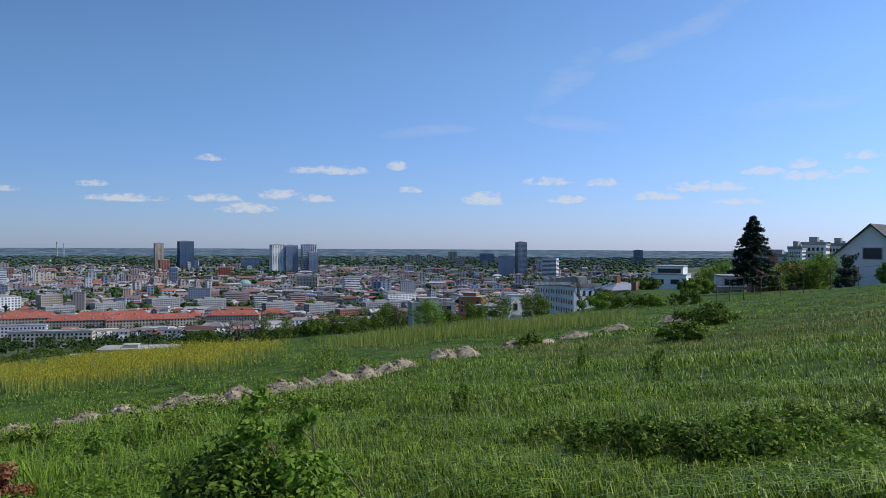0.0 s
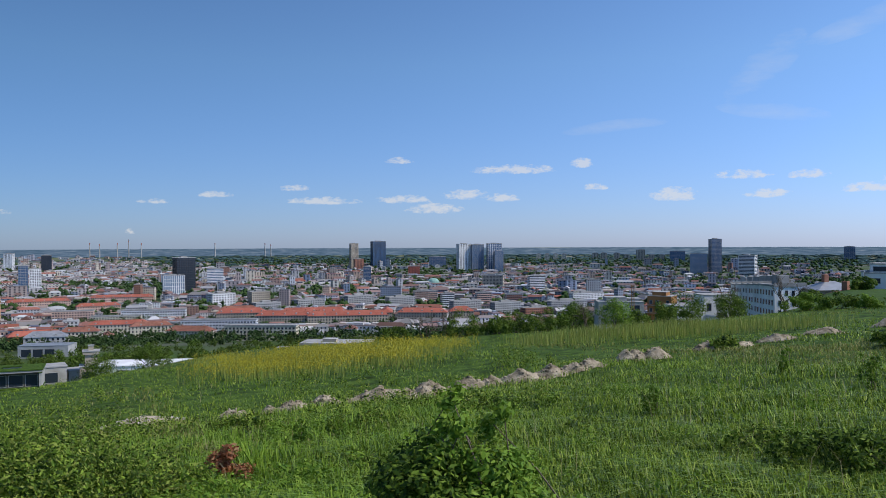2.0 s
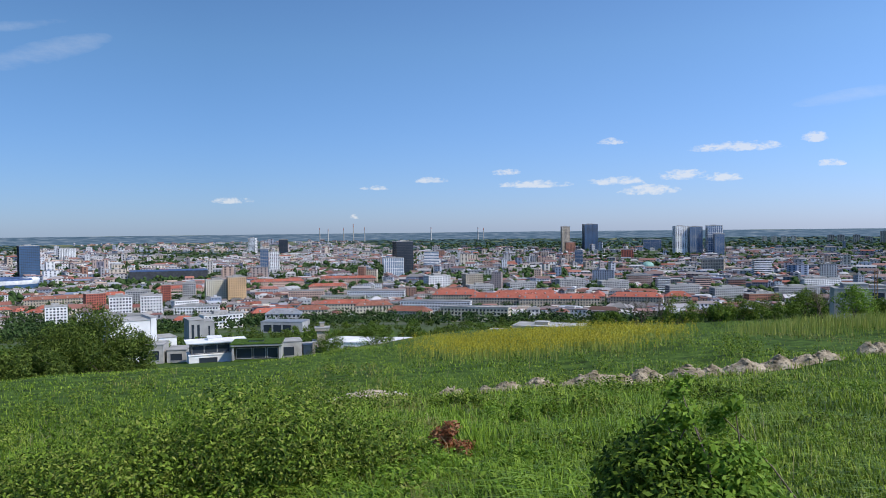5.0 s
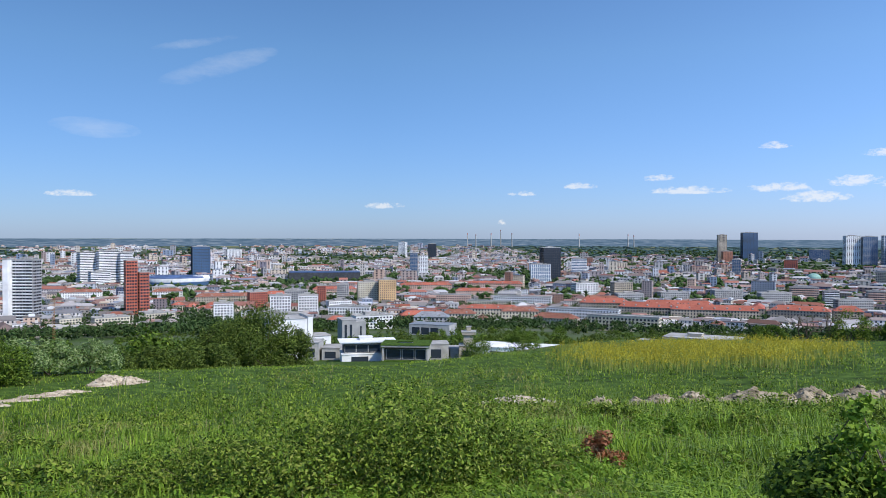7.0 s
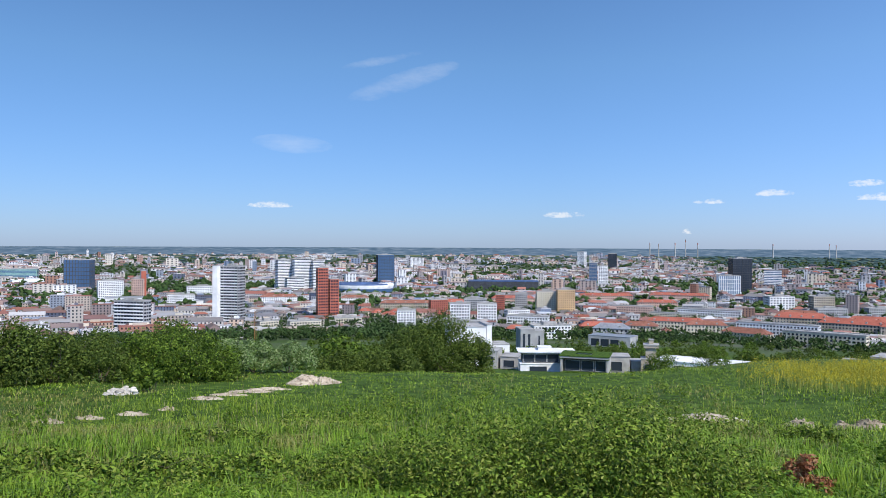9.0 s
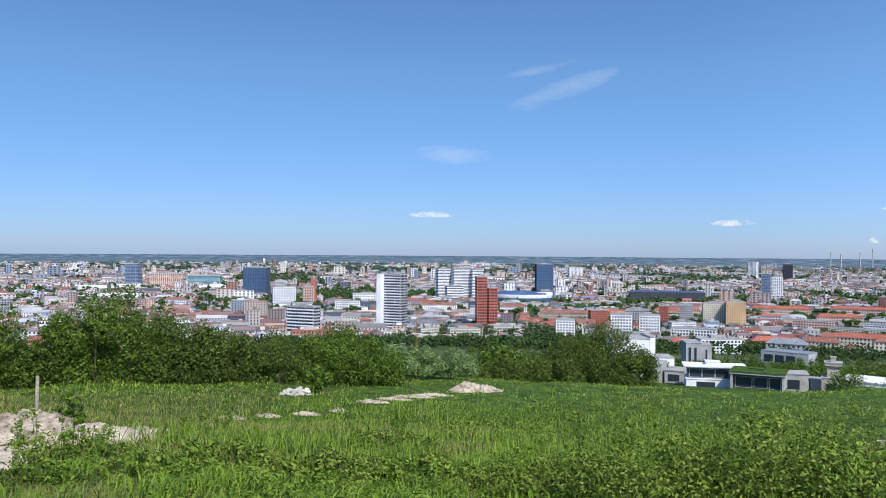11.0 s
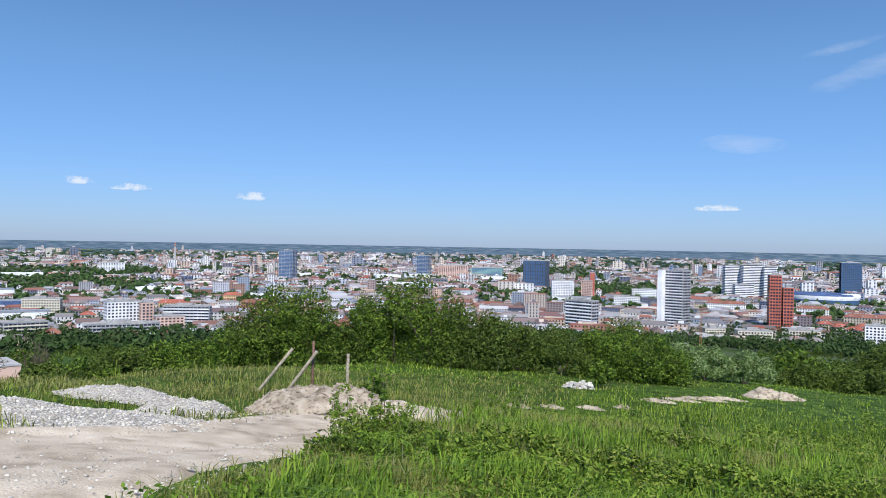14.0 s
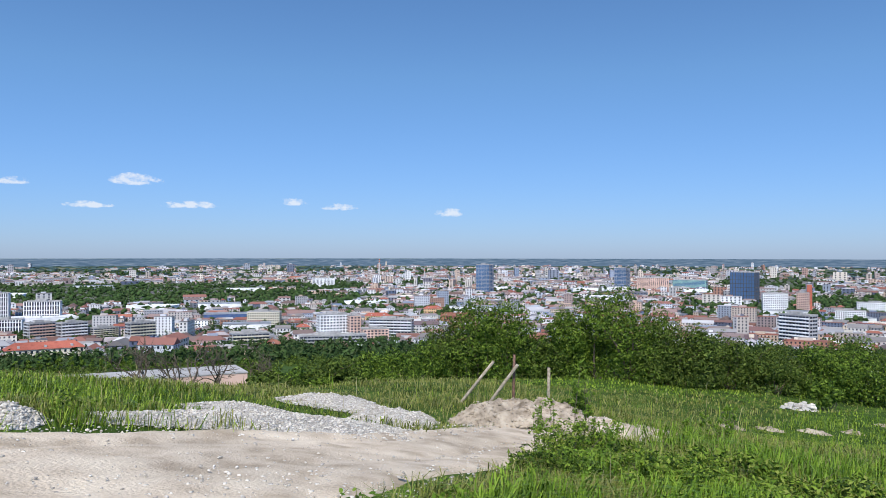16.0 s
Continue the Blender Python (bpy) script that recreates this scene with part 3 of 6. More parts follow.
M_GLASS_BLUE = material("blue_curtain_glass", [(0.035, 0.075, 0.15), (0.08, 0.15, 0.26)], 0.1, by="piece", scale=0.06, spec=0.7)
M_GLASS_PALE = material("pale_curtain_glass", [(0.14, 0.2, 0.28), (0.24, 0.32, 0.42)], 0.12, by="piece", scale=0.06, spec=0.7)
M_TILE = material("red_roof_tile", [(0.28, 0.075, 0.05), (0.37, 0.115, 0.075), (0.32, 0.095, 0.062)], 0.85, scale=0.35, scale2=0.05)
M_TILE_DULL = material("brown_roof_tile", [(0.2, 0.08, 0.05), (0.3, 0.13, 0.09)], 0.85, scale=0.35, scale2=0.05)
M_FLAT = material("flat_roof_felt", [(0.26, 0.26, 0.25), (0.42, 0.41, 0.39)], 0.9, scale=0.4, scale2=0.07)
M_METAL = material("grey_metal", [(0.3, 0.31, 0.32), (0.42, 0.43, 0.44)], 0.5, 0.5, scale=0.5)
M_COPPER = material("green_copper", [(0.2, 0.36, 0.31), (0.28, 0.45, 0.38)], 0.6, 0.2, scale=0.3)
M_WHITE = material("white_render", [(0.68, 0.68, 0.67), (0.78, 0.78, 0.77)], 0.75, scale=0.5, scale2=0.12)
M_CONCRETE = material("concrete", [(0.34, 0.33, 0.31), (0.46, 0.45, 0.42)], 0.9, scale=0.7, scale2=0.1)


# azimuth, distance, half width in degrees and height up to which lesser houses may hide a landmark
SEEN = []


class Boxes:
    """Gathers boxes, plates and roofs into one mesh with material slots."""

    def __init__(self):
        self.v, self.f, self.s = [], [], []

    def face(self, pts, slot=0):
        b = len(self.v)
        self.v += [tuple(p) for p in pts]
        self.f.append(tuple(range(b, b + len(pts))))
        self.s.append(slot)

    def hull(self, v, faces, slot=0):
        b = len(self.v)
        self.v += [tuple(p) for p in v]
        for q in faces:
            self.f.append(tuple(b + i for i in q))
            self.s.append(slot)

    def box(self, x0, x1, y0, y1, z0, z1, slot=0):
        self.hull(((x0, y0, z0), (x1, y0, z0), (x1, y1, z0), (x0, y1, z0), (x0, y0, z1), (x1, y0, z1), (x1, y1, z1), (x0, y1, z1)),
                  ((3, 2, 1, 0), (4, 5, 6, 7), (0, 1, 5, 4), (1, 2, 6, 5), (2, 3, 7, 6), (3, 0, 4, 7)), slot)

    def roof(self, w, d, z, rise, eave=0.6, hip=True, slot=0, cx=0.0, cy=0.0):
        """A roof over a plan w by d with its ridge along the longer side."""
        a, b = w / 2 + eave, d / 2 + eave
        if w >= d:
            k = a - b * (0.9 if hip else 0)
            ridge = ((-k, 0), (k, 0))
        else:
            k = b - a * (0.9 if hip else 0)
            ridge = ((0, -k), (0, k))
        v = [(-a, -b, z), (a, -b, z), (a, b, z), (-a, b, z), (*ridge[0], z + rise), (*ridge[1], z + rise)]
        q = ((0, 1, 5, 4), (1, 2, 5), (2, 3, 4, 5), (3, 0, 4), (3, 2, 1, 0)) if w >= d else ((0, 1, 4), (1, 2, 5, 4), (2, 3, 5), (3, 0, 4, 5), (3, 2, 1, 0))
        self.hull([(x + cx, y + cy, zz) for x, y, zz in v], q, slot)

    def done(self, name, mats, parent=None, label="", place=None):
        v = self.v if place is None else [tuple(place @ Vector(p)) for p in self.v]
        return mesh_object(name, v, self.f, mats, parent, label, self.s)


def windows(bx, w, d, z0, z1, floors, bays, slot=0, style="grid", proud=0.08, sides=(0, 1, 2, 3), cx=0.0, cy=0.0, fill=0.55):
    """Window plates (grid), long bands (band) or tall bays (pillar) on the walls of a block."""
    fh = (z1 - z0) / floors
    for side in sides:
        run = w if side in (0, 2) else d
        half = d / 2 if side in (0, 2) else w / 2
        n = max(1, int(round(bays * run / w))) if style == "grid" else 1
        step = (run - 1.0) / n
        for i in range(n):
            ww = step * (fill if style == "grid" else 0.97)
            m = -run / 2 + 0.5 + step * (i + 0.5)
            for k in range(floors):
                a, b = z0 + fh * (k + 0.28), z0 + fh * (k + 0.82)
                o = half + proud
                p0, p1 = m - ww / 2, m + ww / 2
                if side == 0:
                    q = ((p0, -o, a), (p1, -o, a), (p1, -o, b), (p0, -o, b))
                elif side == 1:
                    q = ((o, p0, a), (o, p1, a), (o, p1, b), (o, p0, b))
                elif side == 2:
                    q = ((p1, o, a), (p0, o, a), (p0, o, b), (p1, o, b))
                else:
                    q = ((-o, p1, a), (-o, p0, a), (-o, p0, b), (-o, p1, b))
                bx.face([(x + cx, y + cy, z) for x, y, z in q], slot)


def tower(name, az, d, w, h, deep, label, wall="white", style="grid", floors=0, bays=6, turn=0.0, glass=None, top="plant", category="building", group="", roof_mat=None, base=None, sink=3.0, fill=0.55):
    """A flat-roofed block: wall, roof with parapet and plant room, window plates, slabs or ribs."""
    at = spot(az, d) if base is None else Vector((*(way(az) * d).xy, base))
    ob = thing(name, at, az + turn, label, category, group)
    SEEN.append((az, d, math.degrees(w / d) * 0.55, at.z + 0.35 * h))
    floors = floors or max(2, int(h / 3.2))
    glass = glass or M_GLASS_DARK
    body = Boxes()
    body.box(-w / 2, w / 2, -deep / 2, deep / 2, -sink, h)
    body.done("wall", glass if style in ("glass", "lattice", "slabs") else M_WALL["grey" if style == "balcony" else wall], ob)
    win = Boxes()
    if style in ("grid", "band"):
        windows(win, w, deep, 0.5, h - 0.6, floors, bays, 0, style, fill=fill)
        tagged(win.done("glazing", glass, ob), kind="stuff")
    fh = h / floors
    if style in ("slabs", "glass", "balcony"):
        o = {"slabs": 0.55, "glass": 0.12, "balcony": 1.1}[style]
        t = {"slabs": 0.55, "glass": 0.16, "balcony": 0.36}[style] * fh
        for k in range(floors):
            win.box(-w / 2 - (o if style != "balcony" else -0.8), w / 2 + (o if style != "balcony" else -0.8), -deep / 2 - o, deep / 2 + o, fh * k, fh * k + t)
        tagged(win.done("slab_edging", M_WALL[wall], ob), kind="stuff")
        if style == "balcony":
            w2 = Boxes()
            windows(w2, w, deep, 0, h, floors, bays, 0, "grid", fill=0.82)
            tagged(w2.done("glazing", glass, ob), kind="stuff")
    if style in ("lattice", "glass"):
        rib = Boxes()
        n = bays
        wd = 0.5 if style == "lattice" else 0.16
        for i in range(n + 1):
            x = -w / 2 + w * i / n
            for y in (-deep / 2, deep / 2):
                rib.box(x - wd, x + wd, y - 0.4, y + 0.4, 0, h)
        m = max(2, int(n * deep / w))
        for i in range(1, m):
            y = -deep / 2 + deep * i / m
            for x in (-w / 2, w / 2):
                rib.box(x - 0.4, x + 0.4, y - wd, y + wd, 0, h)
        if style == "lattice":
            for k in range(0, floors, 2):
                rib.box(-w / 2 - 0.38, w / 2 + 0.38, -deep / 2 - 0.38, deep / 2 + 0.38, fh * k, fh * k + 0.9)
        tagged(rib.done("facade_grid", M_WALL[wall], ob), kind="stuff")
    r = Boxes()
    r.box(-w / 2 - 0.25, w / 2 + 0.25, -deep / 2 - 0.25, deep / 2 + 0.25, h, h + 0.5)
    for x0, x1, y0, y1 in ((-w / 2 - 0.25, w / 2 + 0.25, -deep / 2 - 0.25, -deep / 2 + 0.1), (-w / 2 - 0.25, w / 2 + 0.25, deep / 2 - 0.1, deep / 2 + 0.25)):
        r.box(x0, x1, y0, y1, h + 0.5, h + 1.2)
    if top == "plant":
        r.box(-w * 0.22, w * 0.12, -deep * 0.25, deep * 0.2, h + 0.5, h + 3.2)
        r.box(w * 0.2, w * 0.32, -deep * 0.2, deep * 0.1, h + 0.5, h + 2.0)
    r.done("roof", roof_mat or M_FLAT, ob)
    return ob


def long_house(name, az, d, w, h, deep, label, wall="cream", roof=None, turn=0.0, rise=None, hip=True, bays=10, floors=3, group="", dormers=0, sink=4.0, base=None):
    """A pitched-roof house or wing: wall, roof, windows, chimneys, dormers."""
    at = spot(az, d) if base is None else Vector((*(way(az) * d).xy, base))
    ob = thing(name, at, az + turn, label, "building", group)
    SEEN.append((az, d, math.degrees(w / d) * 0.55, at.z + 0.3 * h))
    b = Boxes()
    b.box(-w / 2, w / 2, -deep / 2, deep / 2, -sink, h)
    b.done("wall", M_WALL[wall], ob)
    r = Boxes()
    rise = rise or min(w, deep) * 0.33
    r.roof(w, deep, h, rise, 0.7, hip)
    r.done("roof", roof or M_TILE, ob)
    for i in range(max(1, int(w / 18))):
        c = Boxes()
        x = -w / 2 + w * (i + 0.7) / max(1, int(w / 18)) - 3
        c.box(x, x + 0.9, -0.5, 0.6, h + rise * 0.6, h + rise + 1.3)
        c.done("chimney", M_WALL["brick"], ob)
    if dormers:
        for i in range(dormers):
            q = Boxes()
            x = -w / 2 + w * (i + 0.5) / dormers
            q.box(x - 0.8, x + 0.8, -deep * 0.42, -deep * 0.1, h + rise * 0.15, h + rise * 0.55)
            q.done("dormer", M_WALL["grey"], ob)
    wn = Boxes()
    windows(wn, w, deep, 0.4, h - 0.2, floors, bays, 0, "grid", fill=0.42)
    tagged(wn.done("glazing", M_GLASS_DARK, ob), kind="stuff")
    return ob


# ---- skyline towers ----
tower("office_tower", -5.1, 2533, 30, 110, 30, "tall dark glass office tower with pale edges", "grey", "glass", bays=8, glass=M_GLASS_BLUE, floors=28, turn=18)
tower("office_slab", -4.03, 2521, 50, 66, 18, "grey-blue glass office slab beside the tallest tower", "grey", "glass", bays=14, glass=M_GLASS_PALE, floors=18)
tower("office_tower", -7.2, 2379, 44, 63, 30, "dark office block with a white gridded front", "white", "band", bays=6, turn=-15, floors=16)
for az, w, h, st, turn, lab in ((12.42, 42, 94, "grid", 20, "pale stepped apartment tower of a riverside group"), (11.44, 40, 92, "glass", 15, "dark blue glass tower of a riverside group"), (10.2, 46, 95, "lattice", 15, "dark tower with a white lattice front")):
    tower("residential_tower", az, 2720, w, h, 30, lab, "white" if st != "glass" else "grey", st, bays=7, floors=26, turn=turn, glass=M_GLASS_BLUE if st != "grid" else None, group="riverside towers")
tower("residential_tower", 9.9, 2690, 30, 70, 22, "low dark glass block in front of the riverside group", "grey", "glass", bays=6, floors=20, turn=15, glass=M_GLASS_BLUE)
tower("black_tower", 18.6, 3033, 50, 95, 40, "broad blue-black glass office tower", "dark", "glass", bays=10, floors=24, turn=14, glass=M_GLASS_BLUE)
tower("residential_tower", 20.34, 2873, 28, 92, 24, "slim tan apartment tower", "tan", "grid", bays=6, turn=15)
tower("office_block", 20.0, 2830, 32, 38, 22, "reddish-brown brick block at the foot of a tower", "brick", "grid", turn=15)
tower("office_block", 16.0, 2369, 34, 32, 24, "square red brick block", "rust", "grid", bays=7)
tower("round_office_block", 7.18, 1603, 30, 34, 24, "white block with dark window bands", "white", "slabs", floors=10, turn=12)
tower("hotel", 10.27, 1752, 46, 29, 18, "long pale grey gridded hotel block", "tan", "grid", bays=14, floors=9, turn=-10)
tower("office_block", 14.3, 3012, 64, 36, 30, "dark low glass block near the river", "grey", "glass", bays=10, glass=M_GLASS_BLUE)
tower("office_slab", 32.73, 1581, 38, 41, 14, "light blue glass slab with a white frame", "white", "lattice", bays=10, floors=12, glass=M_GLASS_PALE, turn=8)
tower("black_tower", 32.06, 1729, 38, 72, 28, "black glass tower among lower blocks", "dark", "glass", bays=8, floors=20, turn=20)
tower("office_block", 29.99, 1946, 36, 42, 24, "white and blue banded office block", "white", "slabs", floors=11, glass=M_GLASS_BLUE)
tower("office_block", 29.61, 1286, 38, 23, 22, "white block with square dark windows", "white", "grid", bays=8, floors=6, turn=25)
tower("office_block", 27.04, 1285, 30, 25, 20, "tan windowless-looking concrete block", "tan", "grid", bays=9, floors=7, turn=22)
tower("residential_tower", 40.56, 2923, 30, 55, 24, "dark far residential tower", "dark", "glass", bays=6)
tower("residential_tower", 42.69, 3054, 28, 56, 24, "bright white far residential tower", "white", "grid", bays=6, turn=-20)
tower("residential_tower", 41.9, 1853, 18, 56, 22, "dark blue glass half of a twin tower", "grey", "glass", bays=4, glass=M_GLASS_BLUE)
tower("residential_tower", 41.2, 1850, 22, 50, 20, "white half of a twin tower", "white", "grid", bays=5)
tower("panel_block", 45.2, 1132, 29, 32, 14, "pale cream prefabricated apartment slab", "cream", "grid", bays=11, floors=11, turn=8, group="slab blocks", fill=0.42)
tower("panel_block", 43.83, 1118, 24, 36, 14, "orange prefabricated apartment slab", "orange", "grid", bays=8, floors=11, turn=8, group="slab blocks", fill=0.42)
tower("panel_block", 49.46, 900, 22, 26, 14, "white point block of flats", "white", "grid", bays=7, floors=8, group="white point blocks")
tower("panel_block", 51.4, 880, 22, 27, 14, "white point block of flats", "white", "grid", bays=7, floors=8, group="white point blocks")
tower("panel_block", 55.3, 860, 20, 21, 14, "white and grey block of flats behind trees", "white", "grid", bays=6, floors=7, group="white point blocks")
tower("office_block", 19.39, 2009, 19, 41, 18, "narrow blue-grey glass block", "grey", "glass", bays=4, glass=M_GLASS_BLUE)
tower("far_block", -2.62, 3372, 60, 40, 25, "distant dark blue office block", "grey", "glass", bays=9, glass=M_GLASS_BLUE)
tower("far_block", -0.14, 3368, 37, 47, 22, "distant beige tower block", "tan", "grid", bays=6)
tower("far_block", -13.34, 3516, 40, 53, 25, "distant blue-grey office tower", "grey", "glass", bays=6, glass=M_GLASS_BLUE)
for az in (7.0, 6.4, 5.8, 5.2):
    tower("far_block", az, 3464, 20, 26, 14, "distant pale estate block", "cream", "grid", bays=4, group="far estate blocks")
for az in (-1.6, -0.9, 0.8, 1.5, 2.4, 3.0):
    tower("far_block", az, 3500, 26, 20 + 8 * (az > 1.2), 14, "distant pale estate block", "tan", "grid", bays=4, group="far estate blocks")
tower("balcony_tower", 67.55, 900, 21, 68, 17, "tall white tower with stacked balconies and a blank side", "white", "balcony", bays=6, floors=22, turn=-28)
tower("blank_wall_slab", 68.6, 897, 5, 69, 12, "blank white stair wall of the balcony tower", "white", "none", turn=-28, top="")
tower("red_tower", 61.35, 1000, 13, 66, 15, "tall rust-red brick apartment tower", "rust", "grid", bays=4, floors=18, turn=10, fill=0.72)
tower("red_tower_wing", 60.55, 999, 11, 52, 15, "lower stepped wing of the rust-red tower", "rust", "grid", bays=3, floors=14, turn=10, fill=0.72)
tower("slatted_tower", 64.05, 1683, 30, 64, 22, "white residential tower with dark bands", "white", "slabs", floors=20, turn=15, group="three white towers")
tower("slatted_tower", 62.79, 1668, 36, 66, 24, "white residential tower with dark bands", "white", "slabs", floors=21, turn=15, group="three white towers")
tower("slatted_tower", 61.7, 1657, 22, 63, 22, "white residential tower with dark bands", "white", "slabs", floors=20, turn=15, group="three white towers")
tower("slatted_block", 63.3, 1600, 34, 30, 20, "lower white banded block before the white towers", "white", "slabs", floors=9, turn=15)
tower("black_tower", 56.84, 1934, 40, 71, 30, "dark glass office tower beside the stadium", "dark", "glass", bays=10, floors=20, glass=M_GLASS_BLUE, turn=8)
tower("far_block", 54.57, 2888, 50, 37, 22, "white broad block in the distance", "white", "grid", bays=10)
tower("sports_hall", 48.29, 1719, 150, 19, 60, "long dark arena hall with a blue roof edge", "dark", "none", top="", roof_mat=M_WALL["blue"])
tower("glass_tower", 95.23, 1983, 36, 74, 26, "tall blue-green glass office tower", "grey", "glass", bays=5, floors=22, glass=M_GLASS_BLUE, turn=-25)
tower("glass_tower", 85.5, 2285, 34, 61, 30, "blue glass and grey office tower", "grey", "glass", bays=5, floors=16, glass=M_GLASS_BLUE, turn=-20)
tower("glass_tower", 77.38, 1762, 50, 63, 30, "dark gridded glass office tower", "dark", "lattice", bays=9, floors=16, glass=M_GLASS_BLUE, turn=-18)
tower("office_block", 83.4, 2304, 86, 34, 30, "white and pink low office block", "pink", "grid", bays=16)
tower("office_block", 80.9, 2332, 90, 28, 34, "dark blue and pale green low block", "green", "band", glass=M_GLASS_BLUE, turn=-10)
tower("pink_tower", 73.7, 1458, 20, 36, 18, "pink tower block with red tip", "pink", "grid", bays=6, floors=12, turn=-15)
tower("red_mast_block", 73.4, 1456, 8, 50, 8, "narrow red stair tower beside a pink block", "rust", "none", top="")
tower("panel_block", 74.1, 856, 34, 34, 13, "white weathered slab of flats with balconies", "white", "balcony", bays=9, floors=10, turn=-35)
tower("office_slab", 106.86, 2449, 68, 26, 20, "white factory office slab", "white", "grid", bays=16, floors=7)
tower("hexagon_block", 125.1, 1279, 46, 31, 26, "dark block with a white lattice of round openings", "white", "lattice", bays=14, floors=10, turn=-8, group="lattice blocks")
tower("hexagon_block", 127.6, 1303, 26, 43, 24, "dark block with a white lattice of round openings", "white", "lattice", bays=9, floors=14, turn=-8, group="lattice blocks")
tower("hexagon_block", 127.2, 1091, 36, 20, 26, "low dark block with a white lattice front", "white", "lattice", bays=12, floors=7, turn=-8, group="lattice blocks")
for az, d, wl in ((125.3, 951, "pink"), (123.4, 931, "white"), (119.2, 894, "cream"), (121.5, 940, "cream")):
    tower("panel_block", az, d, 28, 22 - 7 * (az == 121.5), 13, "low prefabricated block of flats with loggias", wl, "balcony", bays=8, floors=7, turn=25, group="loggia blocks")
tower("panel_block", 106.2, 850, 32, 29, 14, "white block of flats with salmon stripes", "white", "grid", bays=9, floors=9, turn=15)
tower("panel_block", 104.7, 845, 12, 28, 13, "salmon-pink end bay of a block of flats", "pink", "grid", bays=3, floors=9, turn=15)
tower("panel_block", 102.0, 844, 46, 24, 13, "white slab of flats with balconies", "white", "balcony", bays=12, floors=8, turn=-12)
tower("panel_block", 103.2, 791, 26, 17, 14, "peach block of flats among trees", "pink", "grid", bays=7, floors=6, turn=10)
tower("panel_block", 106.2, 720, 60, 12, 13, "long low grey-white block of flats", "grey", "balcony", bays=18, floors=4, turn=4)
tower("panel_block", 112.0, 740, 34, 15, 13, "beige block of flats with balconies", "cream", "balcony", bays=10, floors=5, turn=12)
tower("panel_block", 111.0, 1150, 46, 18, 14, "pale yellow office slab", "cream", "grid", bays=14, floors=5, turn=-14)
for i in range(16):
    tower("warehouse", RNG.uniform(70, 128), RNG.uniform(1100, 2700), RNG.uniform(50, 110), RNG.uniform(7, 11), RNG.uniform(25, 45), "long white flat-roofed industrial hall", "white", "none", top="", roof_mat=M_WHITE if i % 3 else M_METAL, turn=RNG.uniform(-25, 25), group="industrial halls")
tower("warehouse", 113.5, 1250, 70, 9, 30, "light blue industrial hall", "blue", "none", top="", roof_mat=M_METAL)
tower("warehouse", 112.2, 1050, 60, 9, 30, "white and blue industrial hall", "white", "none", top="", roof_mat=M_METAL)


def stadium(az, d):
    """An oval stand with a white sweeping rim and a dark opening."""
    ob = thing("stadium", spot(az, d), az, "white oval football stadium with a dark blue roof", "stadium")
    n, prof = 48, ((0.95, -2), (1.0, 12), (1.04, 18), (1.0, 21), (0.7, 19), (0.62, 12), (0.55, 3))
    v, f, s = [], [], []
    for i in range(n):
        a = 2 * math.pi * i / n
        for k, z in prof:
            v.append((58 * k * math.cos(a), 45 * k * math.sin(a), z))
    m = len(prof)
    for i in range(n):
        for j in range(m - 1):
            f.append((i * m + j, ((i + 1) % n) * m + j, ((i + 1) % n) * m + j + 1, i * m + j + 1))
            s.append(0 if j < 2 or (j < 4 and math.cos(2 * math.pi * i / n) > 0.72) else 1)
    mesh_object("stand", v, f, [M_WHITE, M_WALL["blue"]], ob, "", s, True)
    v2 = [(58.6 * math.cos(2 * math.pi * i / n), 45.6 * math.sin(2 * math.pi * i / n), z) for i in range(n) for z in (4, 11)]
    mesh_object("glazing", v2, [(i * 2, ((i + 1) % n) * 2, ((i + 1) % n) * 2 + 1, i * 2 + 1) for i in range(n)], M_GLASS_BLUE, ob)


stadium(58.4, 1573)
SEEN.append((58.4, 1573, 2.2, -94))


def chimney(az, d, r, h, label):
    ob = thing("factory_chimney", spot(az, d), 0, label, "chimney", "factory chimneys")
    p = [[(0, 0, -2, r), (0, 0, h * 0.5, r * 0.8), (0, 0, h, r * 0.6)]]
    co, q = tube_arrays(p, 12)
    fast_mesh("shaft", co, q, NONE3, M_CONCRETE, ob)
    for lo, hi in ((0.86, 0.9), (0.95, 0.985)):
        co, q = tube_arrays([[(0, 0, h * lo, r * 0.72), (0, 0, h * hi, r * 0.7)]], 12)
        fast_mesh("red_band", co, q, NONE3, M_WALL["rust"], ob)


chimney(102.87, 2629, 3.6, 84, "tall slim factory chimney with red bands")
chimney(102.3, 2640, 5.0, 46, "stout pale silo chimney")
for az, d, h in ((35.6, 3860, 84), (36.3, 3880, 68), (34.8, 3860, 68), (37.4, 3870, 64), (38.0, 3880, 68), (26.6, 3860, 66), (26.2, 3860, 60), (30.0, 3850, 66), (99.6, 2700, 46)):
    chimney(az, d, 3.2, h, "thin far refinery chimney on the horizon")


def dome_hall(az, d):
    ob = thing("domed_hall", spot(az, d), az, "hall with a pale green copper dome", "building")
    b = Boxes()
    b.box(-18, 18, -14, 14, -3, 10)
    b.done("wall", M_WALL["tan"], ob)
    bm = bmesh.new()
    bmesh.ops.create_uvsphere(bm, u_segments=20, v_segments=10, radius=14)
    bmesh.ops.delete(bm, geom=[v for v in bm.verts if v.co.z < -0.1], context="VERTS")
    bmesh.ops.scale(bm, vec=(1, 1, 0.8), verts=bm.verts)
    bmesh.ops.translate(bm, vec=(0, 0, 10), verts=bm.verts)
    part("dome", bm, M_COPPER, ob)


dome_hall(14.61, 1816)

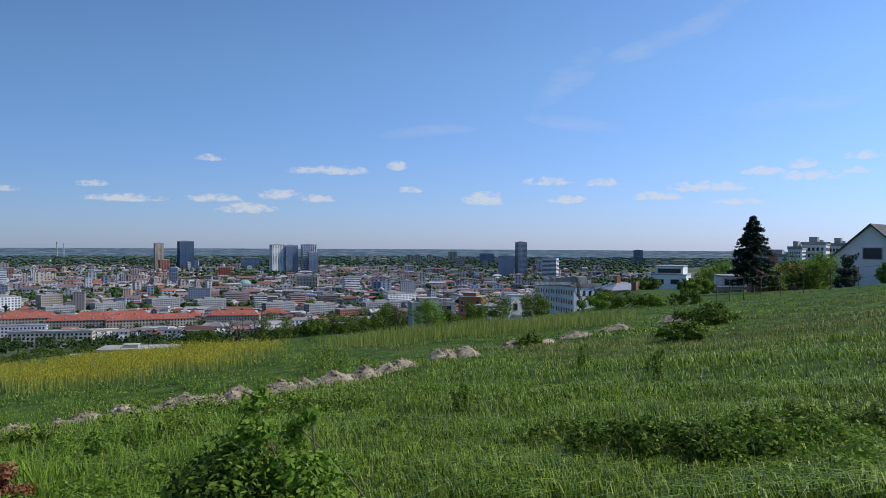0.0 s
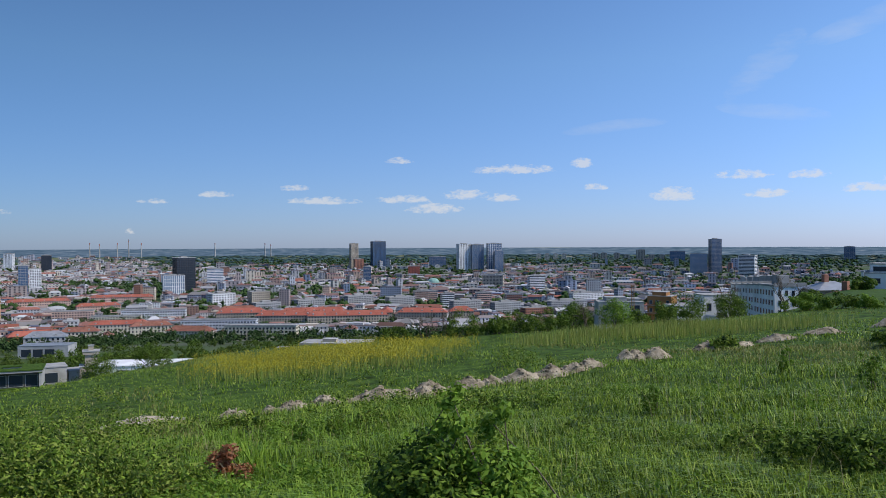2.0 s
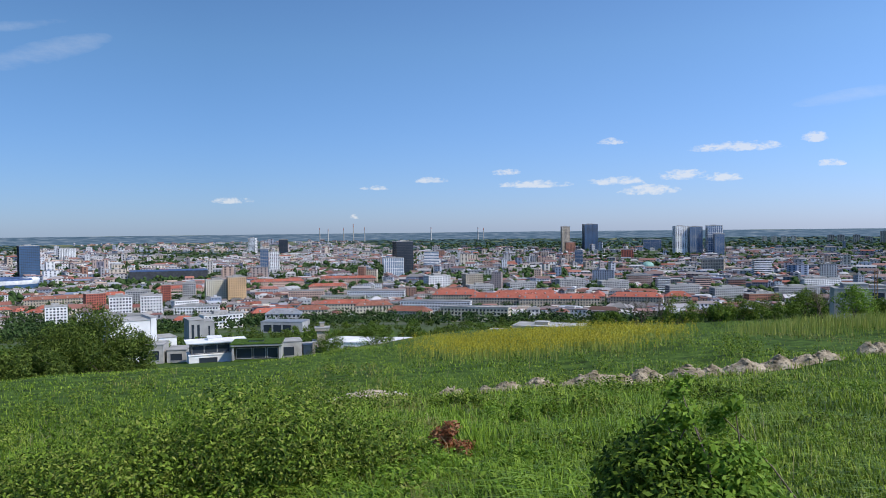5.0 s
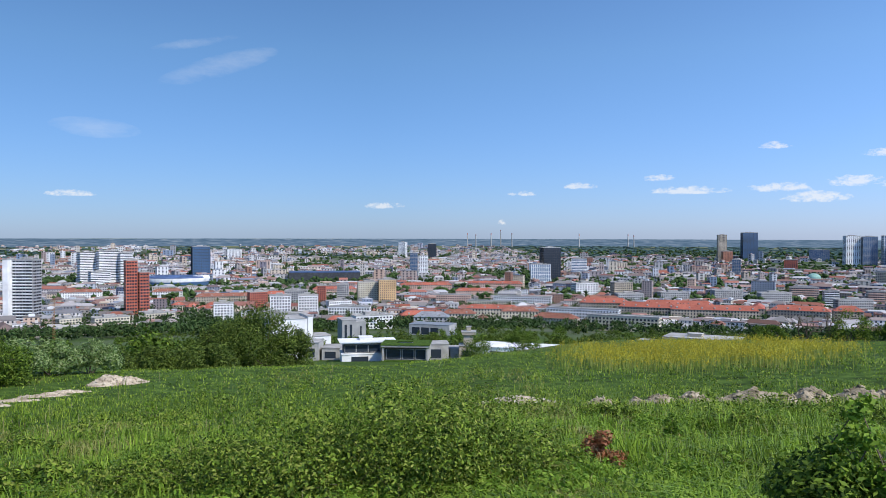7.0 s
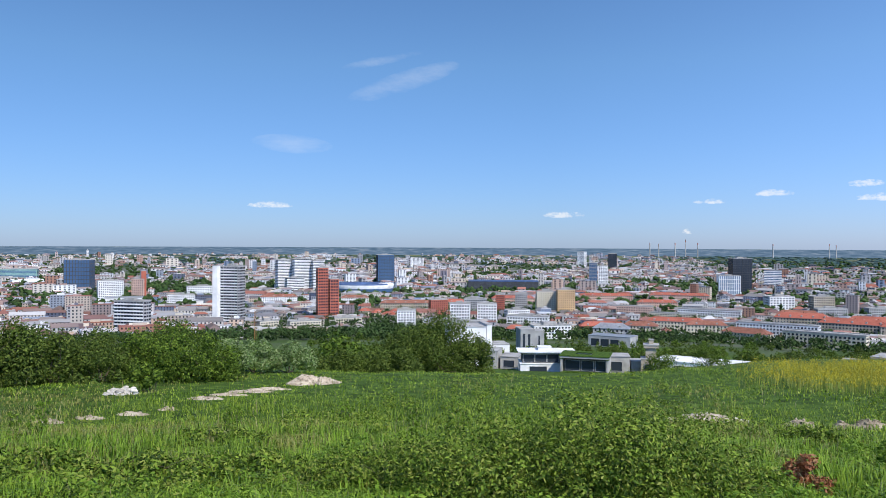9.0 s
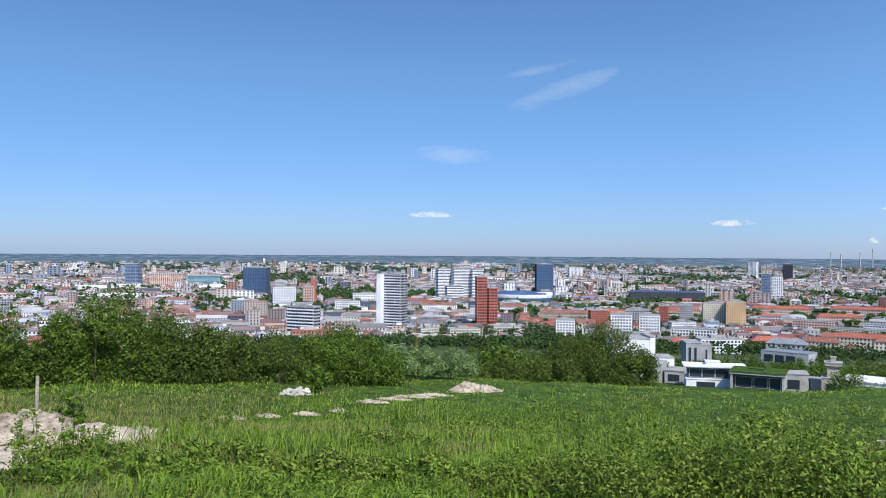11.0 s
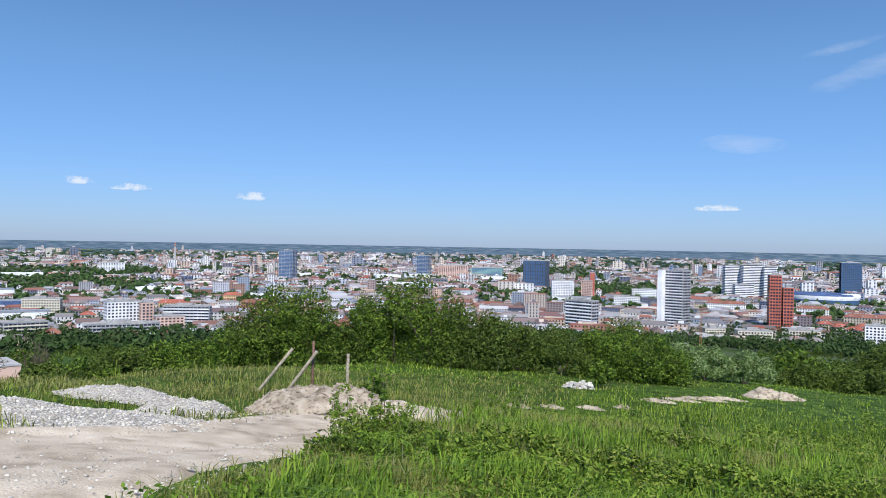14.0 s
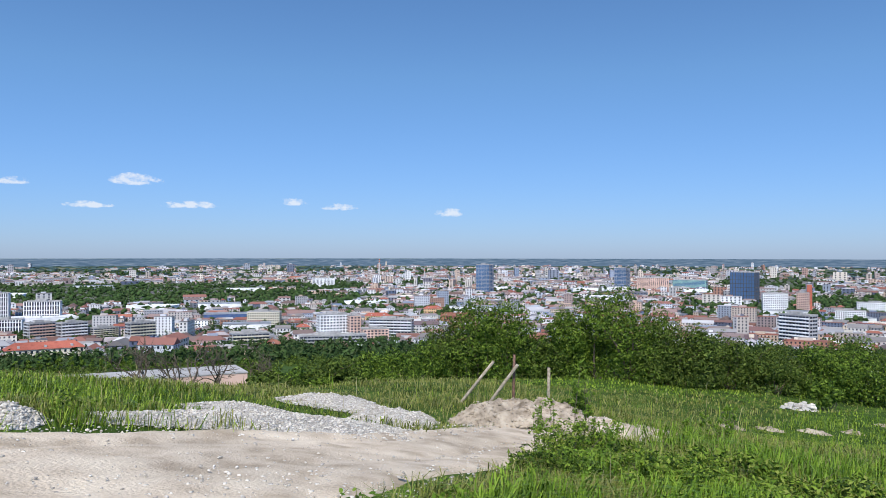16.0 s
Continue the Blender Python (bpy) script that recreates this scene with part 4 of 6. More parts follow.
# ---- red-roofed quarter below the hill ----
for az, d, w, turn, deep in ((20.8, 921, 92, 4, 16), (25.2, 940, 66, -8, 16), (15.4, 965, 60, -5, 16), (23.2, 985, 84, 2, 18), (18.0, 990, 14, 0, 46), (28.2, 1010, 60, -4, 18), (12.6, 985, 30, 6, 18), (22.8, 935, 14, 0, 40)):
    long_house("barracks_wing", az, d, w, 13, deep, "long four-storey wing with an orange-red tiled hip roof", "tan", M_TILE, turn, bays=max(4, int(w / 3.2)), floors=4, group="red-roofed barracks wings", dormers=int(w / 12))
long_house("long_house", 31.6, 800, 45, 9, 14, "red-tiled long house at the foot of the hill", "cream", M_TILE_DULL, -25, bays=14, floors=3)
long_house("long_house", 28.4, 1060, 50, 14, 16, "dark red hip-roofed long building", "brick", M_TILE_DULL, 0, bays=16, floors=4)
for az, d, w, turn, wl, rf in ((36.2, 900, 60, -6, "cream", M_TILE), (38.6, 820, 34, -8, "cream", M_TILE_DULL), (34.2, 860, 40, 4, "cream", M_TILE_DULL), (41.2, 800, 46, 10, "ochre", M_TILE), (47.4, 780, 18, 0, "white", M_TILE), (40.6, 690, 30, -6, "grey", M_METAL),
                           (37.5, 1260, 60, 10, "pink", M_TILE), (41.0, 1400, 90, 4, "pink", M_TILE), (36.0, 1450, 100, -4, "pink", M_TILE), (47.6, 1300, 70, 6, "pink", M_TILE), (55.0, 1180, 90, 4, "tan", M_TILE_DULL), (52.4, 1210, 60, 3, "tan", M_TILE),
                           (57.4, 1050, 16, 30, "cream", M_TILE), (58.3, 1090, 16, 10, "cream", M_TILE), (56.5, 1010, 18, -20, "cream", M_TILE), (56.0, 1080, 16, 20, "white", M_TILE), (64.4, 1330, 60, 0, "white", M_TILE_DULL), (59.0, 1300, 44, 0, "white", M_TILE_DULL),
                           (125.0, 593, 48, 6, "cream", M_TILE), (108.3, 1000, 16, 5, "cream", M_TILE), (107.8, 760, 12, 30, "brick", M_TILE), (103.0, 1150, 36, 5, "orange", M_TILE), (99.0, 1300, 30, 10, "orange", M_TILE), (97.2, 1150, 50, 0, "brick", M_TILE_DULL), (110.5, 640, 16, 20, "cream", M_TILE_DULL)):
    long_house("town_house", az, d, w, 11 if w > 20 else 7, 13 if w > 20 else 11, "town house with a red or brown tiled roof", wl, rf, turn, bays=max(3, int(w / 3.4)), floors=3 if w > 20 else 2, group="tiled town houses", dormers=int(w / 14))
for az, d, w, h, turn, wl in ((29.7, 865, 78, 14, -12, "white"), (26.85, 700, 62, 13, -14, "cream"), (34.0, 1100, 80, 14, -10, "white"), (39.0, 1130, 50, 14, -6, "pink"), (36.4, 1080, 60, 9, -8, "cream"), (32.0, 930, 80, 8, -12, "tan")):
    tower("school_wing", az, d, w, h, 12, "long pale flat-roofed school wing", wl, "grid", bays=int(w / 3.2), floors=4, turn=turn, group="school wings", top="")
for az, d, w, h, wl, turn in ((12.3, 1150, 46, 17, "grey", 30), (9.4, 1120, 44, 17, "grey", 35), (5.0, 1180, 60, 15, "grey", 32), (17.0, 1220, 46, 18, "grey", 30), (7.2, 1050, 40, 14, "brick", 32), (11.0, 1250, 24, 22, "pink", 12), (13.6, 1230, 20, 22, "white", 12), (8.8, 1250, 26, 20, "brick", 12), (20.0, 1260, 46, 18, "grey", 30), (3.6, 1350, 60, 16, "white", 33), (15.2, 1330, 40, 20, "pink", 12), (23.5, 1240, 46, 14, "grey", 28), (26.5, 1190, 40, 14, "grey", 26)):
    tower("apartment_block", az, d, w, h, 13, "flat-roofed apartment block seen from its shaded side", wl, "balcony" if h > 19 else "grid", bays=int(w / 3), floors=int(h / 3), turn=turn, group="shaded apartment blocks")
for az, d, w, h, wl in ((47.3, 1000, 30, 14, "white"), (46.5, 880, 46, 14, "white"), (51.8, 760, 50, 14, "grey"), (48.5, 1120, 12, 28, "rust"), (50.3, 1080, 30, 24, "grey"), (53.0, 1090, 24, 22, "rust"), (47.0, 1180, 18, 26, "grey"), (44.9, 700, 34, 12, "white"), (59.5, 900, 30, 10, "cream"), (62.6, 860, 34, 10, "cream"), (65.2, 880, 22, 9, "cream"), (71.0, 1300, 40, 18, "white"), (69.5, 1500, 60, 20, "white"), (75.5, 1450, 40, 34, "white")):
    tower("apartment_block", az, d, w, h, 13, "flat-roofed block of flats in the near town", wl, "grid", bays=int(w / 3), floors=max(2, int(h / 3)), turn=RNG.uniform(-25, 25), group="near town blocks")


# ---- the rest of the town, too many to count ----
def wall_ramp_material(name, ramp):
    m = material(name, ramp, 0.85, by="piece", scale=0.05, scale2=0.012)
    return m


M_TOWN = wall_ramp_material("town_walls", [(0.72, 0.73, 0.74), (0.5, 0.48, 0.45), (0.28, 0.29, 0.32), (0.6, 0.5, 0.38), (0.7, 0.64, 0.54), (0.1, 0.12, 0.17), (0.68, 0.68, 0.68), (0.42, 0.36, 0.3), (0.56, 0.4, 0.3), (0.07, 0.1, 0.17), (0.72, 0.73, 0.75), (0.6, 0.56, 0.48), (0.14, 0.2, 0.3), (0.66, 0.66, 0.66), (0.3, 0.15, 0.1), (0.5, 0.46, 0.42)])
M_TOWN_ROOF = wall_ramp_material("town_roofs", [(0.3, 0.095, 0.06), (0.14, 0.13, 0.125), (0.24, 0.23, 0.22), (0.13, 0.07, 0.055), (0.5, 0.5, 0.5), (0.11, 0.11, 0.12), (0.27, 0.09, 0.058), (0.17, 0.16, 0.155), (0.42, 0.42, 0.42), (0.16, 0.085, 0.065), (0.33, 0.12, 0.08), (0.25, 0.24, 0.23)])


def wooded(az, d):
    """How green the plain is at a place, from nothing to one."""
    x, y = -math.sin(radians(az)) * d, math.cos(radians(az)) * d
    n = noise.noise(Vector((x * 0.0022, y * 0.0022, 3.1))) + 0.5 * noise.noise(Vector((x * 0.007, y * 0.007, 8.0)))
    g = 0.42 + 0.6 * n
    if d > 3300:
        g += 0.3 if az < 34 else 0.06
    if az < 30 and d > 3150:
        g += 0.35
    if 104 < az < 134 and 1600 < d < 2700:
        g += 0.42
    if -12 < az < 6 and 640 < d < 1050:
        g += 0.35
    return g


def generic_town():
    near, mid = Boxes(), Boxes()
    rnd = random.Random(5)
    made = 0
    while made < 8600:
        az = rnd.uniform(-13, 132)
        near_side = rnd.random() < 0.022
        d = math.exp(rnd.uniform(math.log(760), math.log(3900)))
        if rnd.random() < 0.25:
            d = rnd.uniform(1500, 3400)
        if rnd.random() < 0.25:
            az, d = rnd.uniform(34, 132), rnd.uniform(2200, 3900)
        if near_side:
            az, d = rnd.uniform(98, 132), rnd.uniform(540, 800)
        elif wooded(az, d) > 0.6 or (az < 4 and d < 1000) or (az > 66 and d < 1000 and rnd.random() < 0.4):
            continue
        made += 1
        bx = near if d < 1700 else mid
        rot = math.radians(az + 40 * noise.noise(Vector((az * 0.08, d * 0.0012, 0))) + rnd.choice((0, 0, 90)))
        s = 1.0 if d < 3000 else 0.75
        kind = rnd.random() if not near_side else rnd.uniform(0, 0.6)
        high = noise.noise(Vector((az * 0.12, d * 0.002, 5.5)))
        if kind < 0.34:
            w, dp, h = rnd.uniform(10, 26), rnd.uniform(9, 13), rnd.uniform(5, 10)
        elif kind < 0.8:
            w, dp, h = rnd.uniform(14, 48), rnd.uniform(10, 15), rnd.uniform(7, 16)
        elif kind < 0.9 and high > 0.02:
            w, dp, h = rnd.uniform(14, 46), rnd.uniform(12, 18), rnd.uniform(20, 36 if d < 2600 else 44)
        else:
            w, dp, h = rnd.uniform(40, 110), rnd.uniform(24, 50), rnd.uniform(6, 11)
        s *= rnd.uniform(0.62, 1.0)
        w, dp, h = w * s, dp * s, h * (0.6 if d > 3300 else 0.88)
        v = way(az) * d
        z = ground_z(v.x, v.y)
        half = math.degrees(0.5 * math.hypot(w, dp) / d)
        for a2, d2, w2, z2 in SEEN:
            if abs(az - a2) < w2 + half and d < d2 + 25:
                h = min(h, EYE + (z2 - EYE) * d / d2 - z - 3)
                if d > d2 - 30:
                    h = -1
        if h < 3.5:
            continue
        local = Boxes()
        local.box(-w / 2, w / 2, -dp / 2, dp / 2, -3, h, 0)
        if kind < 0.62 and h < 17 and rnd.random() < (0.85 if az > 4 else 0.5):
            local.roof(w, dp, h, min(w, dp) * 0.34, 0.5, rnd.random() < 0.5, 1)
        else:
            local.box(-w / 2 - 0.2, w / 2 + 0.2, -dp / 2 - 0.2, dp / 2 + 0.2, h, h + 0.7, 1)
            local.box(-w * 0.2, w * 0.1, -dp * 0.2, dp * 0.2, h + 0.7, h + 2.8, 0)
        floors = max(1, int(h / 3.1))
        back = Vector((-v.x, -v.y)).normalized()
        seen = [k for k, (nx, ny) in enumerate(((0, -1), (1, 0), (0, 1), (-1, 0))) if (nx * math.cos(rot) - ny * math.sin(rot)) * back.x + (nx * math.sin(rot) + ny * math.cos(rot)) * back.y > 0.05]
        if d < 1500:
            windows(local, w, dp, 0.3, h, floors, max(3, int(w / 3.6)), 2, "grid", 0.1, fill=0.38, sides=seen)
        elif d < 2600:
            windows(local, w, dp, 0.3, h, floors, max(2, int(w / 7)), 2, "grid", 0.2, fill=0.4, sides=seen)
        else:
            windows(local, w, dp, 0.3, h, max(1, floors // 2), 3, 2, "grid", 0.35, fill=0.34, sides=seen)
        c, sn = math.cos(rot), math.sin(rot)
        b = len(bx.v)
        bx.v += [(v.x + px * c - py * sn, v.y + px * sn + py * c, z + pz) for px, py, pz in local.v]
        bx.f += [tuple(b + i for i in f) for f in local.f]
        bx.s += local.s
    tagged(near.done("town_buildings", [M_TOWN, M_TOWN_ROOF, M_GLASS_DARK]), "crowded pale town houses and flats with red and grey roofs", "buildings", kind="stuff")
    tagged(mid.done("distant_buildings", [M_TOWN, M_TOWN_ROOF, M_GLASS_DARK]), "distant pale city buildings across the plain", "buildings", kind="stuff")


generic_town()

ICO = [(0, 0, 1)] + [(0.894 * math.cos(a), 0.894 * math.sin(a), 0.447) for a in [i * 2 * math.pi / 5 for i in range(5)]] + [(0.894 * math.cos(a), 0.894 * math.sin(a), -0.447) for a in [(i + 0.5) * 2 * math.pi / 5 for i in range(5)]] + [(0, 0, -1)]
ICO_F = [(0, i + 1, (i + 1) % 5 + 1) for i in range(5)] + [(i + 1, i + 6, (i + 1) % 5 + 1) for i in range(5)] + [((i + 1) % 5 + 1, i + 6, (i + 1) % 5 + 6) for i in range(5)] + [(11, (i + 1) % 5 + 6, i + 6) for i in range(5)]
M_WOODS = material("town_foliage", [(0.022, 0.042, 0.014), (0.036, 0.07, 0.02), (0.06, 0.105, 0.03), (0.045, 0.06, 0.024)], 0.9, by="piece", scale=0.4, scale2=0.05, spec=0.1)
# the forest green is paled and blued to paint in distance haze
M_FOREST_HAZED = material("far_forest_hazed", [(0.05, 0.09, 0.085), (0.06, 0.105, 0.1), (0.075, 0.12, 0.11)], 0.9, by="piece", scale=0.1, scale2=0.004, spec=0.05)


OCT = [(0, 0, 1), (1, 0, 0), (0, 1, 0), (-1, 0, 0), (0, -1, 0), (0, 0, -1)]
OCT_F = [(0, 1, 2), (0, 2, 3), (0, 3, 4), (0, 4, 1), (5, 2, 1), (5, 3, 2), (5, 4, 3), (5, 1, 4)]


def woods(name, places, mat, label, coarse=False):
    """Crowns of many trees as uneven lumps; places: rows of x, y, radius, height, lift."""
    p = np.array(places)
    shape, tri = (np.array(OCT) * 1.15, np.array(OCT_F)) if coarse else (np.array(ICO), np.array(ICO_F))
    n, k = len(p), len(shape)
    j = shape[None] * (1 + 0.8 * (RNG.random((n, k, 1)) - 0.5)) + RNG.normal(size=(n, k, 3)) * 0.2
    z = height(p[:, 0], p[:, 1])
    co = j * np.stack([p[:, 2], p[:, 2], p[:, 3] * 0.55], 1)[:, None] + np.stack([p[:, 0], p[:, 1], z + p[:, 3] * 0.45 + p[:, 4]], 1)[:, None]
    t = (np.arange(n)[:, None, None] * k + tri[None]).reshape(-1, 3)
    tagged(fast_mesh(name, co.reshape(-1, 3), NONE4, t, mat), label, "trees", kind="stuff")


def scatter_woods():
    rnd = random.Random(11)
    town, mid, far = [], [], []
    while len(town) + len(mid) < 92000:
        az, d = rnd.uniform(-14, 133), math.exp(rnd.uniform(math.log(620), math.log(3500)))
        if rnd.random() < 0.06:
            az, d = rnd.uniform(97, 133), rnd.uniform(380, 760)
        g = wooded(az, d)
        if rnd.random() > 0.36 + 1.9 * max(0, g - 0.36):
            continue
        v = way(az) * d
        tall = rnd.uniform(5, 12)
        group = town if d < 1200 else mid
        for k in range(6 if d < 1200 else 3):
            group.append((v.x + rnd.gauss(0, 2.4), v.y + rnd.gauss(0, 2.4), rnd.uniform(1.6, 3.4) if d < 1200 else rnd.uniform(2.8, 5.4), tall * rnd.uniform(0.35, 0.7), tall * rnd.uniform(0.1, 0.62)))
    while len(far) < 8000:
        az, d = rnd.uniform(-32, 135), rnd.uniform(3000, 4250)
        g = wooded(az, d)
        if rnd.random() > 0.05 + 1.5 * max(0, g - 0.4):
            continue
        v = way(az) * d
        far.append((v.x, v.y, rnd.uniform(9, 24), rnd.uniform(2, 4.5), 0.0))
    p = np.array(town)
    c = np.stack([p[:, 0], p[:, 1], height(p[:, 0], p[:, 1]) + p[:, 3] * 0.45 + p[:, 4]], 1)
    tagged(leaf_cloud("town_trees", c, p[:, 2] * 0.9, len(p) * 5, 1.5, M_WOODS, None, flat=0.85, shell=0.3), "green trees between the nearer town buildings", "trees", kind="stuff")
    woods("city_trees", mid, M_WOODS, "green trees between the city's buildings", True)
    woods("far_woods", far, M_FOREST_HAZED, "dark belts of far woods on the plain, blued for haze", True)


scatter_woods()
# ---- dirt track, spoil and rubble ----
def dirt_track():
    pts = [Vector(p) for p in TRACK]
    fine = []
    for a, b in zip(pts, pts[1:]):
        n = max(2, int((b - a).length / 0.22))
        fine += [a.lerp(b, i / n) for i in range(n)]
    fine.append(pts[-1])
    for _ in range(30):
        fine = [fine[0]] + [(fine[i - 1] + fine[i] * 2 + fine[i + 1]) / 4 for i in range(1, len(fine) - 1)] + [fine[-1]]
    m, v, f = 37, [], []
    for i, p in enumerate(fine):
        t = fine[min(i + 1, len(fine) - 1)] - fine[max(i - 1, 0)]
        s = Vector((-t.y, t.x, 0)).normalized()
        for j in range(m):
            u = -1 + 2 * j / (m - 1)
            half = p.z * (1.05 + 0.16 * noise.noise(Vector((i * 0.11, u * 0.6, 2.0))))
            q = p + s * (u * half)
            rut = -0.035 * (math.exp(-((abs(u - 0.1) - 0.4) / 0.12) ** 2)) + 0.03 * noise.noise(Vector((q.x * 1.7, q.y * 1.7, 0))) + 0.012 * noise.noise(Vector((q.x * 7, q.y * 7, 1)))
            edge = max(0.0, abs(u) - 0.82) / 0.18
            v.append((q.x, q.y, ground_z(q.x, q.y) + 0.075 + rut - 0.16 * edge))
    for i in range(len(fine) - 1):
        for j in range(m - 1):
            f.append((i * m + j, i * m + j + 1, (i + 1) * m + j + 1, (i + 1) * m + j))
    ob = mesh_object("dirt_track", v, f, M_DIRT, smooth_faces=True)
    tagged(ob, "pale dusty dirt track with gravel edges", "track", kind="structure")


dirt_track()


def stones(name, xs, ys, zs, sizes, mat, parent=None, squash=0.65):
    """Loose angular stones as one mesh; every stone is a bent twenty-sided lump."""
    n = len(xs)
    ico, tri = np.array(ICO), np.array(ICO_F)
    j = ico[None] * (1 + 0.7 * (RNG.random((n, 12, 1)) - 0.5))
    sc = np.stack([sizes * RNG.uniform(0.7, 1.5, n), sizes * RNG.uniform(0.7, 1.4, n), sizes * squash * RNG.uniform(0.7, 1.3, n)], 1)
    a = RNG.uniform(0, 6.28, n)
    j = j * sc[:, None]
    c, s = np.cos(a)[:, None], np.sin(a)[:, None]
    co = np.stack([j[..., 0] * c - j[..., 1] * s, j[..., 0] * s + j[..., 1] * c, j[..., 2]], -1) + np.stack([xs, ys, zs], 1)[:, None]
    t = (np.arange(n)[:, None, None] * 12 + tri[None]).reshape(-1, 3)
    return fast_mesh(name, co.reshape(-1, 3), NONE4, t, mat, parent)


def mound(name, az, d, rx, ry, tall, mat, label, n_stones=0, stone=0.06, stone_mat=None, group="", category="mound", rough=0.35, turn=0.0, squash=0.65):
    """A heap: a noisy dome that runs out into the ground, with loose stones over it."""
    at = spot(az, d)
    rz = az + turn
    ob = thing(name, at, rz, label, category, group)
    rings, seg, ca, sa = 14, 40, math.cos(radians(rz)), math.sin(radians(rz))
    seed = RNG.uniform(0, 90)

    def top(u, v):
        r = math.hypot(u, v)
        base = max(0.0, 1 - r ** 1.7)
        k = noise.noise(Vector((u * 1.7 + seed, v * 1.7, seed))) * 0.6 + noise.noise(Vector((u * 4.3 + seed, v * 4.3, 1))) * 0.35 + noise.noise(Vector((u * 11, v * 11, seed))) * 0.14
        x, y = u * rx, v * ry
        gx, gy = at.x + x * ca - y * sa, at.y + x * sa + y * ca
        return x, y, ground_z(gx, gy) - at.z + tall * base * (1 + rough * 2 * k) + 0.06 * (1 - r) - 0.08 * (r > 0.97)

    v, f = [top(0, 0)], []
    for i in range(1, rings + 1):
        for j in range(seg):
            a = 2 * math.pi * j / seg
            r = i / rings * (1 + 0.16 * noise.noise(Vector((math.cos(a) * 1.5, math.sin(a) * 1.5, seed))) * (i / rings))
            v.append(top(r * math.cos(a), r * math.sin(a)))
    for j in range(seg):
        f.append((0, 1 + j, 1 + (j + 1) % seg))
        for i in range(rings - 1):
            b, c = 1 + i * seg, 1 + (i + 1) * seg
            f.append((b + j, c + j, c + (j + 1) % seg, b + (j + 1) % seg))
    mesh_object("mound_body", v, f, mat, ob, smooth_faces=True)
    if n_stones:
        r, a = np.sqrt(RNG.random(n_stones)) * 1.08, RNG.uniform(0, 6.283, n_stones)
        p = np.array([top(x, y) for x, y in zip(r * np.cos(a), r * np.sin(a))])
        size = np.minimum(stone * np.exp(RNG.normal(0, 0.5, n_stones)), stone * 2.2)
        tagged(stones("loose_stones", p[:, 0], p[:, 1], p[:, 2] + size * 0.2, size, stone_mat or M_STONE, ob, squash), kind="stuff")
    return ob


for az, d, rx, ry, h, n, turn, lab in ((109.0, 14.6, 2.6, 1.7, 0.13, 6000, 8, "flat spread of white broken limestone beside the track"), (102.2, 17.0, 1.0, 1.0, 0.3, 2000, 0, "rounded heap of white broken limestone"), (105.6, 19.6, 1.7, 0.7, 0.24, 1800, -6, "long back heap of white broken limestone"), (112.5, 17.0, 1.4, 0.7, 0.14, 1000, 0, "low heap of broken limestone overgrown with grass"),
                                  (101.4, 18.6, 1.0, 0.7, 0.26, 900, 0, "rounded heap of white broken limestone"), (118.5, 13.4, 1.2, 0.7, 0.1, 900, 10, "thin spread of broken limestone in the grass"), (127.0, 12.8, 0.5, 0.8, 0.18, 700, 0, "white gravel heap overgrown with grass")):
    mound("rubble_heap", az, d, rx, ry, h, M_GRAVEL, lab, int(n * 1.25), 0.0155, group="rubble heaps", turn=turn)
mound("spoil_heap", 92.0, 19.2, 2.1, 1.2, 0.64, M_SAND, "tall heap of pale dug earth at the track's end", 2200, 0.017, M_SAND, group="spoil heaps", rough=0.55)
mound("spoil_heap", 87.4, 19.2, 1.6, 0.8, 0.32, M_SAND, "lower tail of a pale earth heap", 400, 0.014, M_STONE, group="spoil heaps", rough=0.3)
mound("spoil_heap", 84.0, 20.4, 1.1, 0.5, 0.15, M_SAND, "low earthy heap in the grass", 200, 0.016, M_STONE, group="spoil heaps")
mound("spoil_heap", 62.2, 42.0, 1.15, 0.7, 0.42, M_SAND, "pale sandy heap in the meadow", 200, 0.03, M_SAND, group="spoil heaps", rough=0.35)
mound("spoil_heap", 61.0, 41.8, 0.9, 0.6, 0.32, M_SAND, "lower pale sandy heap in the meadow", 160, 0.03, M_SAND, group="spoil heaps", rough=0.35)
for az, d, rx, h in ((64.6, 38.8, 1.0, 0.08), (66.0, 37.4, 1.1, 0.1), (67.5, 36.0, 0.9, 0.08), (69.0, 34.6, 0.8, 0.09), (71.4, 31.6, 0.4, 0.05), (73.6, 30.4, 0.6, 0.06), (76.2, 29.4, 0.5, 0.05), (78.6, 28.4, 0.5, 0.05)):
    mound("earth_strip", az, d, rx, 0.32, h, M_SAND, "low broken strip of bare pale earth in grass", 60, 0.022, M_SAND, group="earth strips", rough=0.6)
mound("stone_pile", 74.4, 36.6, 0.8, 0.4, 0.25, M_GRAVEL, "grey boulders beside a small shrub", 26, 0.09, group="spoil heaps")
mound("bare_patch", 34.7, 28.6, 1.6, 0.6, 0.15, M_SAND, "flat bank of bare pale gravel in the meadow", 200, 0.025, M_STONE, group="trench spoil")
